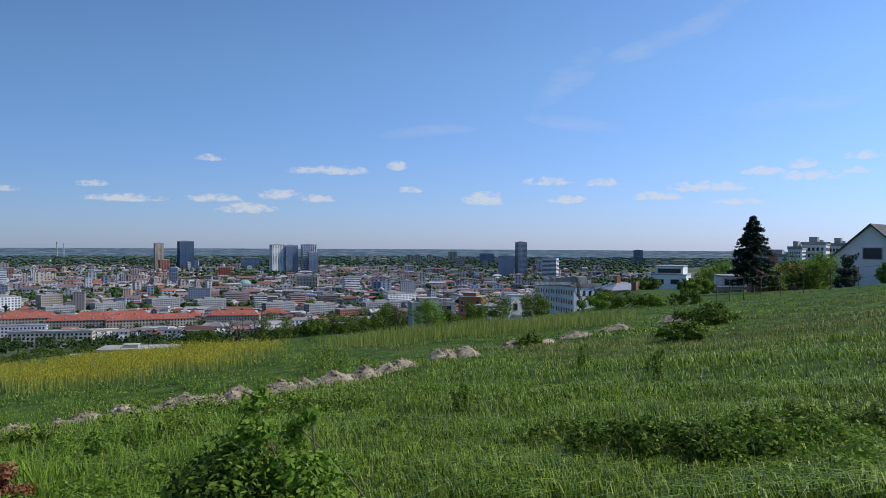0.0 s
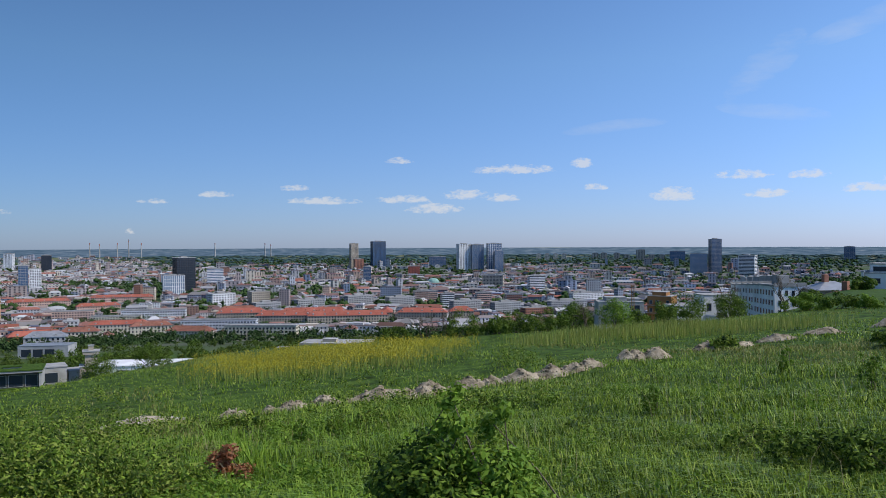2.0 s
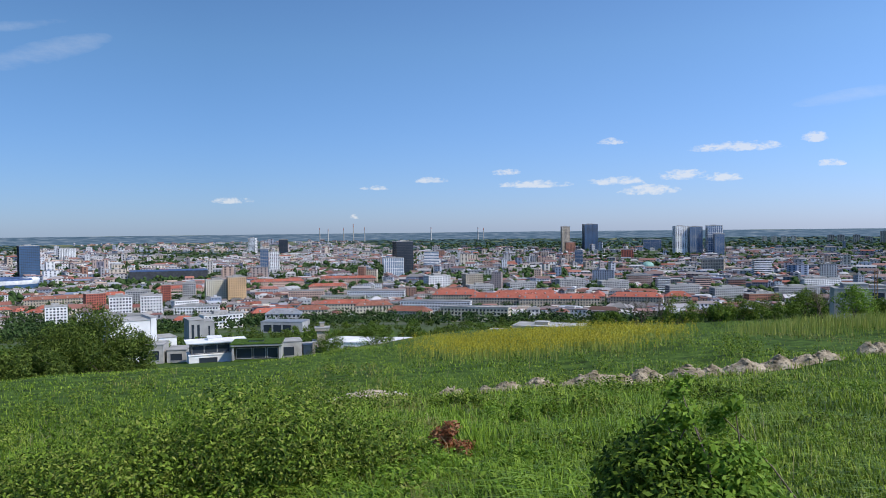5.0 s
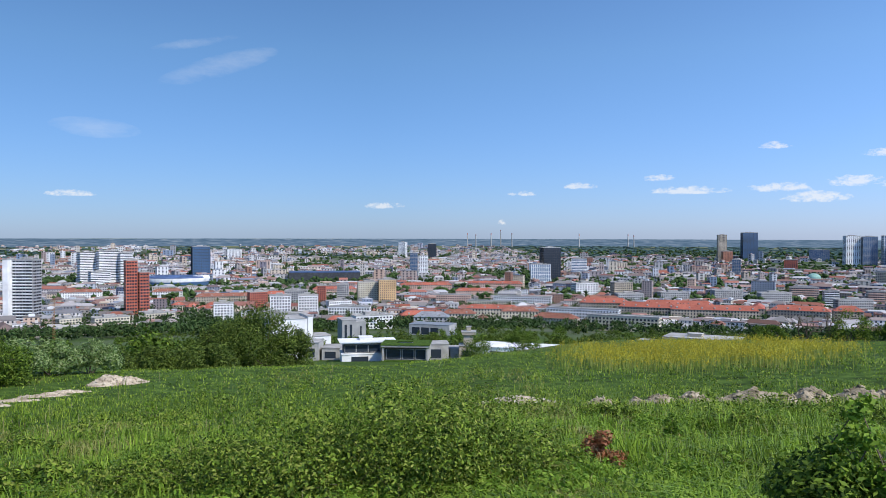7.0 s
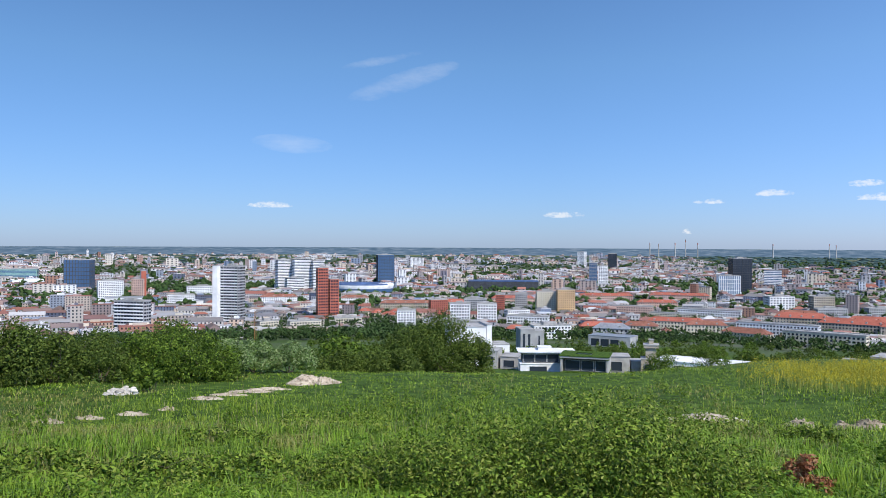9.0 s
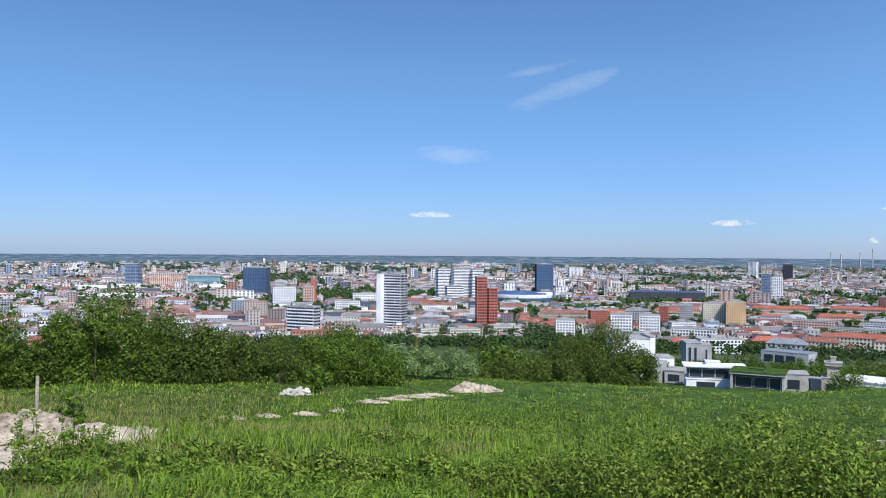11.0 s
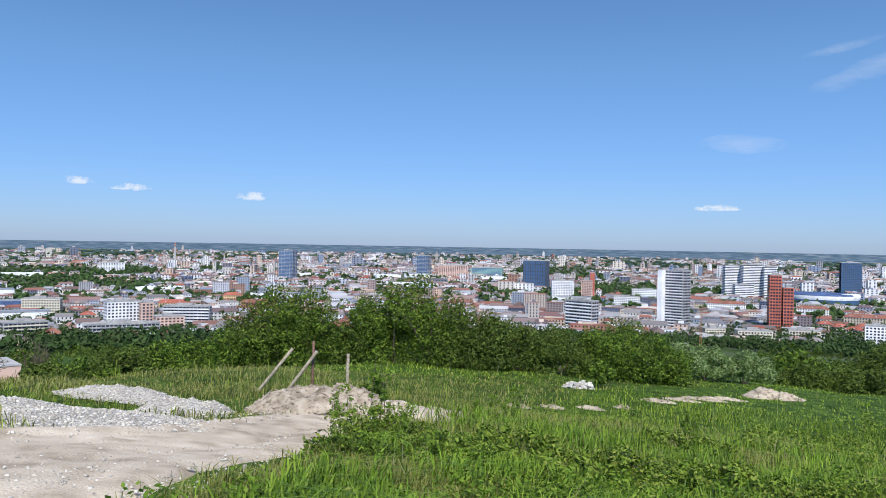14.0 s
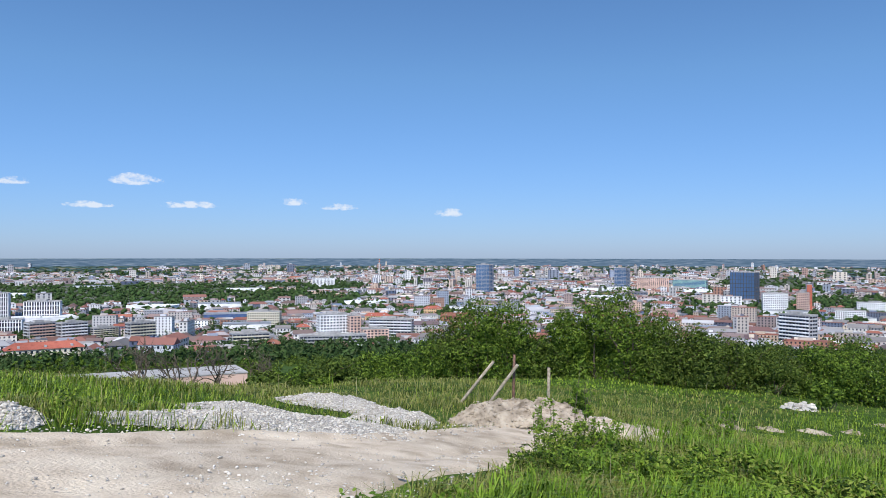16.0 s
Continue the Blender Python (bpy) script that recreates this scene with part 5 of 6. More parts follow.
# a dug line of spoil across the meadow
for az, d, w, h in ((28.7, 27.6, 0.55, 0.32), (26.2, 27.5, 0.35, 0.2), (24.6, 27.6, 0.6, 0.3), (22.4, 27.8, 0.65, 0.36), (18.3, 28.2, 1.25, 0.62), (16.8, 28.2, 0.6, 0.45), (15.0, 28.4, 0.7, 0.55), (12.2, 28.8, 0.75, 0.42), (10.5, 29.0, 0.5, 0.3), (8.4, 29.2, 0.85, 0.55), (6.4, 29.8, 0.75, 0.5), (4.6, 30.4, 0.6, 0.4), (3.4, 31.0, 0.6, 0.35),
                  (0.6, 33.0, 0.62, 0.75), (-0.9, 33.4, 0.75, 0.55), (-4.6, 36.0, 0.7, 0.32), (-6.8, 37.5, 0.5, 0.25), (-9.0, 38.5, 0.8, 0.28), (-11.8, 40.0, 0.9, 0.35), (-16.0, 42.0, 1.0, 0.4), (-18.2, 43.5, 1.2, 0.35)):
    mound("trench_spoil", az, d, w * 1.15, 0.5, h * 0.74, M_SOIL, "clod of grey-brown dug soil in the meadow", 60, 0.035, M_SOIL, group="trench spoil", rough=0.4, squash=0.8)


def gravel():
    n = 14000
    x, y = sector(n, 5, 19, 86, 140, 0)
    e = track_side(x, y)
    keep = (e < 0.35) & (RNG.random(n) < np.where(e > -0.9, 0.8, 0.16) + 0.5 * (np.hypot(x + 8.3, y + 3.4) < 1.6))
    x, y = x[keep], y[keep]
    size = np.minimum(0.012 * np.exp(RNG.normal(0, 0.5, len(x))), 0.026)
    tagged(stones("track_gravel", x, y, height(x, y) + 0.07, size, M_STONE), "loose pale gravel along the dirt track", "gravel", kind="stuff")


gravel()


# ---- fence posts by the spoil heap ----
def post(name, az, d, long, lean_az, lean, thick, mat, label, lift=0.0):
    ob = thing(name, spot(az, d, lift), 0, label, "post", "old fence posts")
    top = Vector((-math.sin(radians(lean_az)) * math.sin(radians(lean)), math.cos(radians(lean_az)) * math.sin(radians(lean)), math.cos(radians(lean)))) * long
    co, q = tube_arrays([[(*(top * -0.15), thick), (*(top * 0.5), thick * 0.95), (*top, thick * 0.9)]], 7)
    caps = np.array([[14, 15, 16], [14, 16, 17], [14, 17, 18], [14, 18, 19], [14, 19, 20]])
    fast_mesh("shaft", co, q, caps, mat, ob)
    return ob


post("wooden_post", 93.25, 22.6, 1.65, 0, 1, 0.045, M_RUST, "upright rusty steel fence post")
post("wooden_post", 90.8, 22.8, 1.4, 0, 1, 0.05, M_WOOD, "upright weathered wooden fence post")
post("wooden_post", 95.3, 22.4, 1.6, 3, 36, 0.05, M_WOOD, "leaning weathered brace against a post")
post("wooden_post", 97.0, 23.6, 1.6, 3, 38, 0.05, M_WOOD, "tilted weathered wooden post")

# ---- shrubs and trees on the meadow ----
def sapling(az, d, tall, spread, leaves, size, label, mat=M_LEAF_FRESH, n=9, name="sapling", group="", r=None):
    """A young tree: upright shoots with leaves along them."""
    ob = thing(name, spot(az, d), az, label, "sapling", group)
    paths, cs, rs = [], [], []
    for i in range(n):
        a, k = RNG.uniform(0, 6.28), RNG.random() ** 0.7
        end = np.array((math.cos(a) * spread * k, math.sin(a) * spread * k, tall * (1 - 0.55 * k * RNG.random())))
        paths.append(limb((RNG.uniform(-0.05, 0.05), RNG.uniform(-0.05, 0.05), -0.1), end, 0.004 + tall * 0.004, 0.003, 0.1, 7))
        for p in paths[-1][2:]:
            cs.append(p[:3] + RNG.normal(size=3) * 0.03)
            rs.append(RNG.uniform(*r) if r else spread * RNG.uniform(0.12, 0.3))
    co, q = tube_arrays(paths)
    tagged(fast_mesh("shoot_cluster", co, q, NONE3, M_BARK, ob), kind="stuff")
    leaf_cloud("foliage", cs, rs, leaves, size, mat, ob, shell=0.1)
    return ob


bush("young_shrub", 14.0, 4.0, 0.8, 1.62, 24000, 0.021, M_LEAF, "dense dark green young shrub", low=0.42, lumps=70, stems=9, thick=0.3)
bush("young_shrub", 11.3, 3.9, 0.8, 1.5, 22000, 0.021, M_LEAF_FRESH, "dense bright green young shrub", low=0.42, lumps=70, stems=9, thick=0.3)
sapling(13.4, 4.0, 1.55, 0.17, 8500, 0.02, "young leafy green sapling with upright shoots", n=13, r=(0.05, 0.1))
sapling(9.6, 4.1, 1.4, 0.15, 5600, 0.02, "young leafy green sapling with upright shoots", n=6, r=(0.05, 0.09), mat=M_LEAF_FRESH)
sapling(16.9, 4.0, 1.3, 0.08, 3600, 0.02, "young dark green sapling with upright shoots", n=4, r=(0.05, 0.09), mat=M_LEAF)
sapling(88.6, 14.8, 1.85, 0.26, 1000, 0.03, "thin young tree with pale green leaves", n=4, group="thin saplings")
sapling(91.0, 14.4, 1.05, 0.45, 900, 0.03, "low leafy shoots beside the dirt track", n=6, group="thin saplings")
sapling(89.4, 13.8, 0.75, 0.8, 3200, 0.03, "low leafy shoots beside the dirt track", mat=M_BRAMBLE, n=12, group="thin saplings")
sapling(87.6, 14.4, 0.8, 0.6, 2000, 0.03, "low leafy shoots beside the dirt track", mat=M_LEAF_FRESH, n=9, group="thin saplings")
for az, d, t in ((79.0, 22, 1.0), (59.5, 24, 0.9), (47.0, 20, 0.8), (81.0, 20, 0.8), (-1.0, 17, 0.7), (-9.5, 24, 0.8), (-14.8, 19, 0.9), (24.0, 16, 0.7), (54.8, 19.0, 1.1), (51.8, 19.6, 1.0), (67.0, 24, 0.9)):
    sapling(az, d, t * 0.85, 0.32, 1100, 0.032, "small bright green shrub in the grass", n=6, name="small_shrub", group="small meadow shrubs")
bush("dry_bush", 28.7, 12.2, 0.75, 0.72, 1300, 0.04, M_LEAF_RED, "withered reddish-brown bush in the grass", lumps=6)
bush("dry_bush", 27.0, 12.6, 0.4, 0.3, 300, 0.035, M_LEAF_RED, "small withered reddish-brown bush", lumps=4)
for az, d, w, h, n in ((42.2, 11.0, 3.0, 1.72, 12000), (37.6, 11.4, 2.4, 1.3, 7000), (34.4, 12.0, 1.8, 0.85, 4000), (46.2, 12.2, 2.2, 1.2, 6000), (50.2, 11.2, 2.4, 1.5, 8000), (54.4, 12.0, 2.0, 1.05, 5000), (58.5, 12.8, 1.8, 0.7, 2600), (61.0, 12.5, 2.2, 0.55, 3000), (66.5, 13.5, 2.6, 0.6, 3600), (73.0, 13.0, 2.4, 0.55, 3600),
                    (79.5, 13.5, 2.4, 0.6, 3600), (84.5, 12.0, 2.0, 0.55, 3200), (87.5, 14.5, 1.8, 0.6, 2400), (76.0, 10.0, 1.8, 0.4, 2400), (90.5, 11.5, 1.4, 0.5, 2000), (68.0, 17.5, 2.2, 0.5, 2400), (-13.0, 9.6, 1.8, 0.45, 3200), (-18.5, 9.2, 1.8, 0.5, 3600), (-24.0, 9.8, 2.0, 0.5, 3600), (-27.5, 10.5, 1.6, 0.45, 2400), (-8.5, 11.0, 1.2, 0.35, 1600),
                    (21.0, 12.5, 1.4, 0.4, 1600), (30.5, 12.0, 1.4, 0.5, 2000), (3.0, 14.5, 1.2, 0.35, 1200), (19.0, 18.0, 2.0, 0.45, 1600), (28.0, 20.0, 2.0, 0.5, 1600), (11.0, 21, 2.2, 0.4, 1500), (-16.5, 33.0, 2.2, 0.8, 1800), (-5.8, 36.0, 1.4, 0.6, 1000), (-18.0, 40.0, 3.0, 1.0, 2200)):
    bramble(az, d, w * 0.8, h * 1.05, int(n * 1.7), 0.028 if d < 13 else 0.04 if d < 24 else 0.07)
bush("small_shrub", 72.8, 37.5, 1.5, 1.35, 2600, 0.09, M_LEAF, "dark round shrub standing among boulders", lumps=7)
bush("small_shrub", 88.9, 23.2, 0.9, 1.0, 1400, 0.06, M_LEAF, "dark shrub beside an old fence post", lumps=5)
# hedge at the meadow's lower edge: azimuth, distance, width, height
for az, d, w, h in ((110.4, 30, 2.2, 1.3), (108.4, 31, 2.4, 1.5), (106.2, 32, 2.6, 1.7), (104.0, 34, 2.8, 1.9), (101.8, 36, 3.0, 2.2), (99.8, 38, 2.8, 2.7), (97.8, 40, 3.0, 4.5), (95.8, 40, 3.4, 5.0), (93.7, 40, 3.0, 4.7), (91.5, 40.5, 2.6, 2.5), (89.5, 41, 2.8, 3.9), (87.5, 41, 3.4, 4.9), (85.3, 41, 3.8, 5.4), (83.1, 41, 3.2, 4.5), (80.9, 41, 3.0, 3.5), (78.5, 42, 3.0, 2.8), (75.8, 42, 3.4, 2.3), (73.2, 43, 3.4, 2.9), (70.7, 44, 3.4, 3.5), (68.6, 45, 2.6, 2.8)):
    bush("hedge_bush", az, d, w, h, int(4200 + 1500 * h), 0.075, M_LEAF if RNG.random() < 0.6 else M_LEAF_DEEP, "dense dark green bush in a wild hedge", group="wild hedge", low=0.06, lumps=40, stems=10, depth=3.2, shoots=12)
for az, d, w, h in ((68.4, 48, 4.4, 2.3), (65.8, 50, 4.2, 2.2), (63.4, 51, 3.6, 2.2), (70.5, 49, 3.0, 2.0)):
    bush("blossom_bush", az, d, w, h, 7000, 0.075, M_LEAF_PALE, "pale grey-green flowering bush at the meadow's edge", group="pale bushes", lumps=28)
for az, d, w, h in ((59.8, 56, 3.6, 2.5), (57.4, 60, 4.0, 2.7), (54.8, 62, 4.6, 4.7), (52.6, 63, 5.2, 6.5), (50.7, 64, 3.4, 4.6), (56.0, 55, 4.0, 2.6), (71.5, 62, 6.0, 5.0), (76.0, 64, 6.0, 4.4)):
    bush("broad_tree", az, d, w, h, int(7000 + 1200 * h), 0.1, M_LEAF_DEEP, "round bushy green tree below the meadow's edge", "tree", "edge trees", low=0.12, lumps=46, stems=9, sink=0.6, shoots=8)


def bare_tree(az, d, tall, label, mat=M_TWIG, name="bare_tree", few=0):
    """A leafless tree: a trunk, limbs and twigs that fork three times."""
    ob = thing(name, spot(az, d), az, label, "tree", "bare trees")
    paths = []

    def grow(p, v, long, r, level):
        end = p + v * long
        paths.append(limb(p, end, r, r * 0.6, 0.08, 4))
        if level:
            for _ in range(3 if level > 1 else 4):
                w = v + RNG.normal(size=3) * 0.55 + np.array((0, 0, 0.15))
                grow(p + (end - p) * RNG.uniform(0.55, 1.0), w / np.linalg.norm(w), long * RNG.uniform(0.5, 0.75), r * 0.55, level - 1)

    for _ in range(3):
        v = np.array((RNG.normal() * 0.3, RNG.normal() * 0.3, 1.0))
        grow(np.array((RNG.normal() * 0.1, 0, -0.2)), v / np.linalg.norm(v), tall * 0.42, tall * 0.016, 3)
    co, q = tube_arrays(paths, 4)
    fast_mesh("branchwork", co, q, NONE3, mat, ob)
    if few:
        ends = [p[-1][:3] for p in paths[-len(paths) // 2:]]
        leaf_cloud("foliage", ends, [0.3] * len(ends), few, 0.07, M_LEAF, ob, shell=0.1)


for az, d, t in ((118.6, 28, 3.2), (116.2, 29, 3.4), (113.6, 30, 3.0), (111.4, 31, 2.6), (121.0, 33, 3.0)):
    bare_tree(az, d, t, "leafless grey tree behind the track")
bare_tree(15.2, 66, 3.6, "brown leafless bush at the hill's edge")
bare_tree(13.8, 68, 3.4, "brown leafless bush at the hill's edge")
bare_tree(3.6, 64, 3.0, "brown leafless bush at the hill's edge")
bare_tree(-6.4, 74, 4.0, "dark leafless tree before white houses")
bare_tree(-9.6, 76, 4.4, "dark leafless tree before white houses")
for az, d, w, h, mat in ((12.6, 66, 3.4, 2.6, M_LEAF), (10.2, 64, 2.4, 1.6, M_LEAF), (8.6, 66, 3.0, 2.0, M_LEAF), (6.4, 64, 3.4, 2.2, M_LEAF), (4.6, 66, 3.2, 2.6, M_LEAF), (1.8, 64, 2.8, 2.8, M_LEAF_FRESH), (0.2, 66, 2.4, 1.6, M_LEAF), (-1.6, 68, 2.4, 2.2, M_LEAF), (-3.2, 70, 3.0, 3.0, M_LEAF), (-6.0, 72, 3.0, 2.6, M_LEAF), (-10.8, 68, 4.0, 1.5, M_LEAF_FRESH),
                     (-12.6, 68, 4.0, 1.6, M_LEAF), (-14.4, 68, 3.2, 1.2, M_LEAF_FRESH), (-16.6, 68, 3.0, 1.4, M_LEAF), (34.0, 74, 3.4, 2.4, M_LEAF), (37.2, 76, 3.0, 2.8, M_LEAF), (17.5, 68, 3.0, 1.4, M_LEAF)):
    bush("edge_bush", az, d, w, h, 4200, 0.075, mat, "green bush at the crest of the meadow", group="crest bushes", lumps=22, low=0.08, shoots=6)


# ---- yellow blossom and reeds ----
def tall_stand(name, n, a0, a1, r0, r1, tall, mat, top_mat, tops, label):
    x, y = sector(n, r0, r1, a0, a1)
    az = np.degrees(np.arctan2(-x, y))
    keep = RNG.random(n) < 1.3 * np.sin(np.clip((az - a0) / (a1 - a0), 0, 1) * np.pi) ** 1.1 * (0.35 + 0.9 * patchy(x, y, 0.5, 4.0)) * np.clip(1.25 * np.sin(np.clip((np.hypot(x, y) - r0) / (r1 - r0), 0, 1) * np.pi), 0.08, 1)
    x, y = x[keep], y[keep]
    h = tall * RNG.uniform(0.6, 1.1, len(x))
    tagged(blades(name + "_stalks", x, y, h, np.full(len(x), 0.022), mat, 0.25), label, "plants", kind="stuff")
    if tops:
        k = RNG.integers(0, len(x), tops)
        c = np.stack([x[k], y[k], height(x[k], y[k]) + h[k] * RNG.uniform(0.66, 1.02, tops)], 1)
        leaf = leaf_cloud(name, c, np.full(tops, 0.12), tops, 0.034, top_mat, None, shell=0.0)
        tagged(leaf, label, "plants", kind="stuff")


tall_stand("yellow_flowers", 15000, 11, 33, 37, 58, 0.8, M_REED, M_YELLOW, 44000, "broad stand of yellow flowering plants")
tall_stand("reeds", 14000, -14, 10, 44, 56, 0.85, M_REED, None, 0, "strip of yellowish dry reeds in the meadow")
def leafy_weeds():
    """Broad-leaved weeds in patches through the grass."""
    for name, mat, n, r0, r1, a0, a1, size, seed, tag in (
            ("broadleaf_weeds", M_BRAMBLE, 480, 7.0, 17.0, 28, 128, 0.04, 1.0, "patches of low broad-leaved weeds among grass"),
            ("fresh_weeds", M_LEAF_FRESH, 620, 7.5, 20.0, 20, 128, 0.042, 5.0, "bright green leafy weeds among grass"),
            ("slope_weeds", M_LEAF_FRESH, 240, 7.5, 22.0, -36, 24, 0.028, 2.0, "patches of low broad-leaved weeds on the slope"),
            ("far_weeds", M_BRAMBLE, 2000, 20.0, 52.0, 6, 100, 0.048, 3.0, "darker leafy weeds on the lower meadow")):
        x, y = sector(n * 3, r0, r1, a0, a1, 0)
        keep = (RNG.random(n * 3) < 1.6 * (patchy(x, y, 0.55 if r0 < 15 else 0.2, seed) - 0.3)) & (track_side(x, y) > 0.3) & ~in_rubble(x, y) & (np.hypot(x, y) < crest(np.degrees(np.arctan2(-x, y))))
        keep &= ~((np.degrees(np.arctan2(-x, y)) > 66) & (np.hypot(x, y) > 14.5))
        x, y = x[keep][:n], y[keep][:n]
        h = RNG.uniform(0.1, 0.34, len(x)) * (1.0 if r0 < 15 else 1.25)
        c = np.stack([x, y, height(x, y) + h * 0.8], 1)
        tagged(leaf_cloud(name, c, h, len(x) * (60 if r0 < 15 else 34), size, mat, None, flat=0.8, shell=0.3), tag, "weeds", kind="stuff")


leafy_weeds()
tall_stand("weeds", 800, 30, 120, 22, 40, 0.7, M_GRASS, None, 0, "scattered taller weeds in the grass")
# ---- houses on the hill's flank ----
M_ROOF_DARK = material("dark_roof_sheet", [(0.07, 0.065, 0.06), (0.13, 0.12, 0.11)], 0.8, scale=0.8)


def pane(parent, x0, x1, z0, z1, y, label=""):
    """A window in the front wall: a frame and its pane."""
    b = Boxes()
    for a in ((x0, x1, z0, z0 + 0.1), (x0, x1, z1 - 0.1, z1), (x0, x0 + 0.1, z0 + 0.1, z1 - 0.1), (x1 - 0.1, x1, z0 + 0.1, z1 - 0.1)):
        b.box(a[0], a[1], y - 0.08, y + 0.05, a[2], a[3])
    w = b.done("window", M_WALL["grey"], parent)
    g = Boxes()
    g.box(x0 + 0.1, x1 - 0.1, y - 0.03, y + 0.02, z0 + 0.1, z1 - 0.1)
    g.done("glass", M_GLASS_DARK, w)


def slabs_house(name, az, d, boxes, panes, label, turn=0.0, wall=None, sink=3.0, base=None, cap=None, group=""):
    """A flat-roofed house of joined white boxes. boxes: x0, x1, y0, y1, z0, z1; panes: x0, x1, z0, z1, y."""
    at = spot(az, d) if base is None else Vector((*(way(az) * d).xy, base))
    ob = thing(name, at, az + turn, label, "house", group)
    for x0, x1, y0, y1, z0, z1, *own in boxes:
        b = Boxes()
        b.box(x0, x1, y0, y1, z0 - (sink if z0 <= 0 else 0), z1)
        b.done("wall", own[0] if own else wall or M_WHITE, ob)
        r = Boxes()
        r.box(x0 - 0.15, x1 + 0.15, y0 - 0.15, y1 + 0.15, z1 + 0.003, z1 + 0.22)
        r.done("roof", cap or M_FLAT, ob)
    for p in panes:
        pane(ob, *p)
    return ob


slabs_house("modern_villa", 45.0, 214, [(-8, 6.2, -4.4, 3, 0, 2.5), (-7.4, 5.6, -3.4, 3, 2.74, 5.2, M_ROOF_DARK), (-8.5, 6.6, -4.6, 3.4, 5.42, 5.62), (-3, 0.4, -1, 2, 5.86, 6.5)], [(-7.2, -4.2, 2.9, 5.0, -3.42), (-4.1, -1.0, 2.9, 5.0, -3.42), (-0.9, 2.2, 2.9, 5.0, -3.42), (2.3, 5.4, 2.9, 5.0, -3.42), (-5.6, -1.0, 0.4, 2.0, -4.42)], "modern white villa with a dark glass upper storey", turn=6, cap=M_WHITE)
slabs_house("modern_villa", 42.4, 206, [(-6, 6, -4, 5, 0, 0.5), (-6, -5.5, -4, 5, 0.72, 4.0), (5.5, 6, -4, 5, 0.72, 4.0), (-5.4, 5.4, -2.6, 5, 0.72, 4.0, M_ROOF_DARK), (-6.2, 6.2, -4.2, 5.2, 4.22, 4.7), (-2, 1.6, -1, 1, 4.94, 5.2)], [(-5, -1.2, 0.9, 3.6, -2.62), (-0.8, 2.2, 0.9, 3.6, -2.62), (2.6, 5.2, 0.9, 3.6, -2.62)], "low concrete villa with a planted green roof", turn=-6, wall=M_CONCRETE, cap=M_GROUND)
slabs_house("modern_villa", 50.6, 240, [(-7, 3.6, -5, 6, 0, 12), (3.7, 5.2, -5.2, 6.2, 0, 12.6), (6, 11, -4, 4, 0, 6.5)], [(0.2, 2.0, 4.0, 8.8, -5.02), (-5, -3.4, 4.5, 8, -5.02)], "tall white modern house with one narrow window", turn=12)
slabs_house("modern_villa", 48.4, 225, [(-5, -0.5, -4, 4, 0, 5.2), (0.2, 5.2, -3, 5, 0, 3.6)], [(-4, -1.5, 1.2, 3.8, -4.02), (1, 4.2, 0.8, 2.8, -3.02)], "grey concrete house with dark openings", turn=-10, wall=M_CONCRETE)
slabs_house("garden_house", 39.8, 220, [(-5, 1.5, -3, 4, 0, 4.6), (2, 6, -2, 4, 0, 3.2)], [(-4, -0.5, 0.8, 3.4, -3.02)], "dark flat-roofed annex beside a villa", turn=5, wall=M_CONCRETE)
slabs_house("stone_pavilion", 37.9, 216, [(-2.6, 2.6, -2, 3, 0, 4.2), (-1.4, 1.4, -1.2, 1.6, 4.2, 7.2), (-1.9, 1.9, -1.7, 2.1, 7.2, 7.9), (-0.6, 0.6, -0.6, 0.6, 7.9, 9.2)], [(-1.8, 1.8, 0.6, 3.0, -2.02)], "beige stone pavilion with a square chimney turret", wall=M_WALL["tan"])
slabs_house("low_hall", 33.6, 200, [(-14, 12, -4, 6, 0, 3.6), (12.2, 17, -4, 3, 0, 2.8)], [(-9, -6, 1, 2.8, -4.02), (-2, 2, 1, 2.8, -4.02)], "long white low flat-roofed building", turn=-14, cap=M_WHITE)
slabs_house("low_hall", 29.0, 215, [(-6, 6, -2, 3, 0, 3.4)], [], "pale metal-clad shed by the trees", wall=M_METAL)
slabs_house("low_hall", 21.4, 300, [(-14, 12, -5, 8, 0, 6.4), (12.2, 16, -5, 4, 0, 4.2), (-6, -1, -1, 3, 6.4, 7.6)], [(-11, -8, 1.2, 4.2, -5.02), (-7, -4, 1.2, 4.2, -5.02), (-3, 0, 1.2, 4.2, -5.02), (1, 4, 1.2, 4.2, -5.02), (5, 9, 1.2, 4.2, -5.02)], "pale concrete flat-roofed building with a broad parapet", turn=-12, wall=M_WALL["tan"])
slabs_house("low_hall", 24.6, 300, [(-7, 7, -4, 5, 0, 4.4)], [(-5, -2, 1, 3, -4.02), (1, 4, 1, 3, -4.02)], "white shed roof beside a concrete building", turn=-12)
slabs_house("blue_house", 46.3, 400, [(-6, 1, -5, 10, 0, 12), (1.1, 6, -4, 8, 0, 11)], [(3, 4, 2, 9, -4.02), (-5, -3.6, 3, 10, -5.02), (-2.4, -1, 3, 10, -5.02)], "pale blue-grey block with a narrow stair window", wall=M_WALL["grey"], turn=10)
slabs_house("glass_hall", 40.4, 560, [(-16, 14, -8, 8, 0, 8)], [(-14, -8, 1, 6, -8.02), (-7, -1, 1, 6, -8.02), (0, 6, 1, 6, -8.02)], "low dark blue hall with a pitched metal roof", wall=M_WALL["grey"], cap=M_METAL, turn=-20)
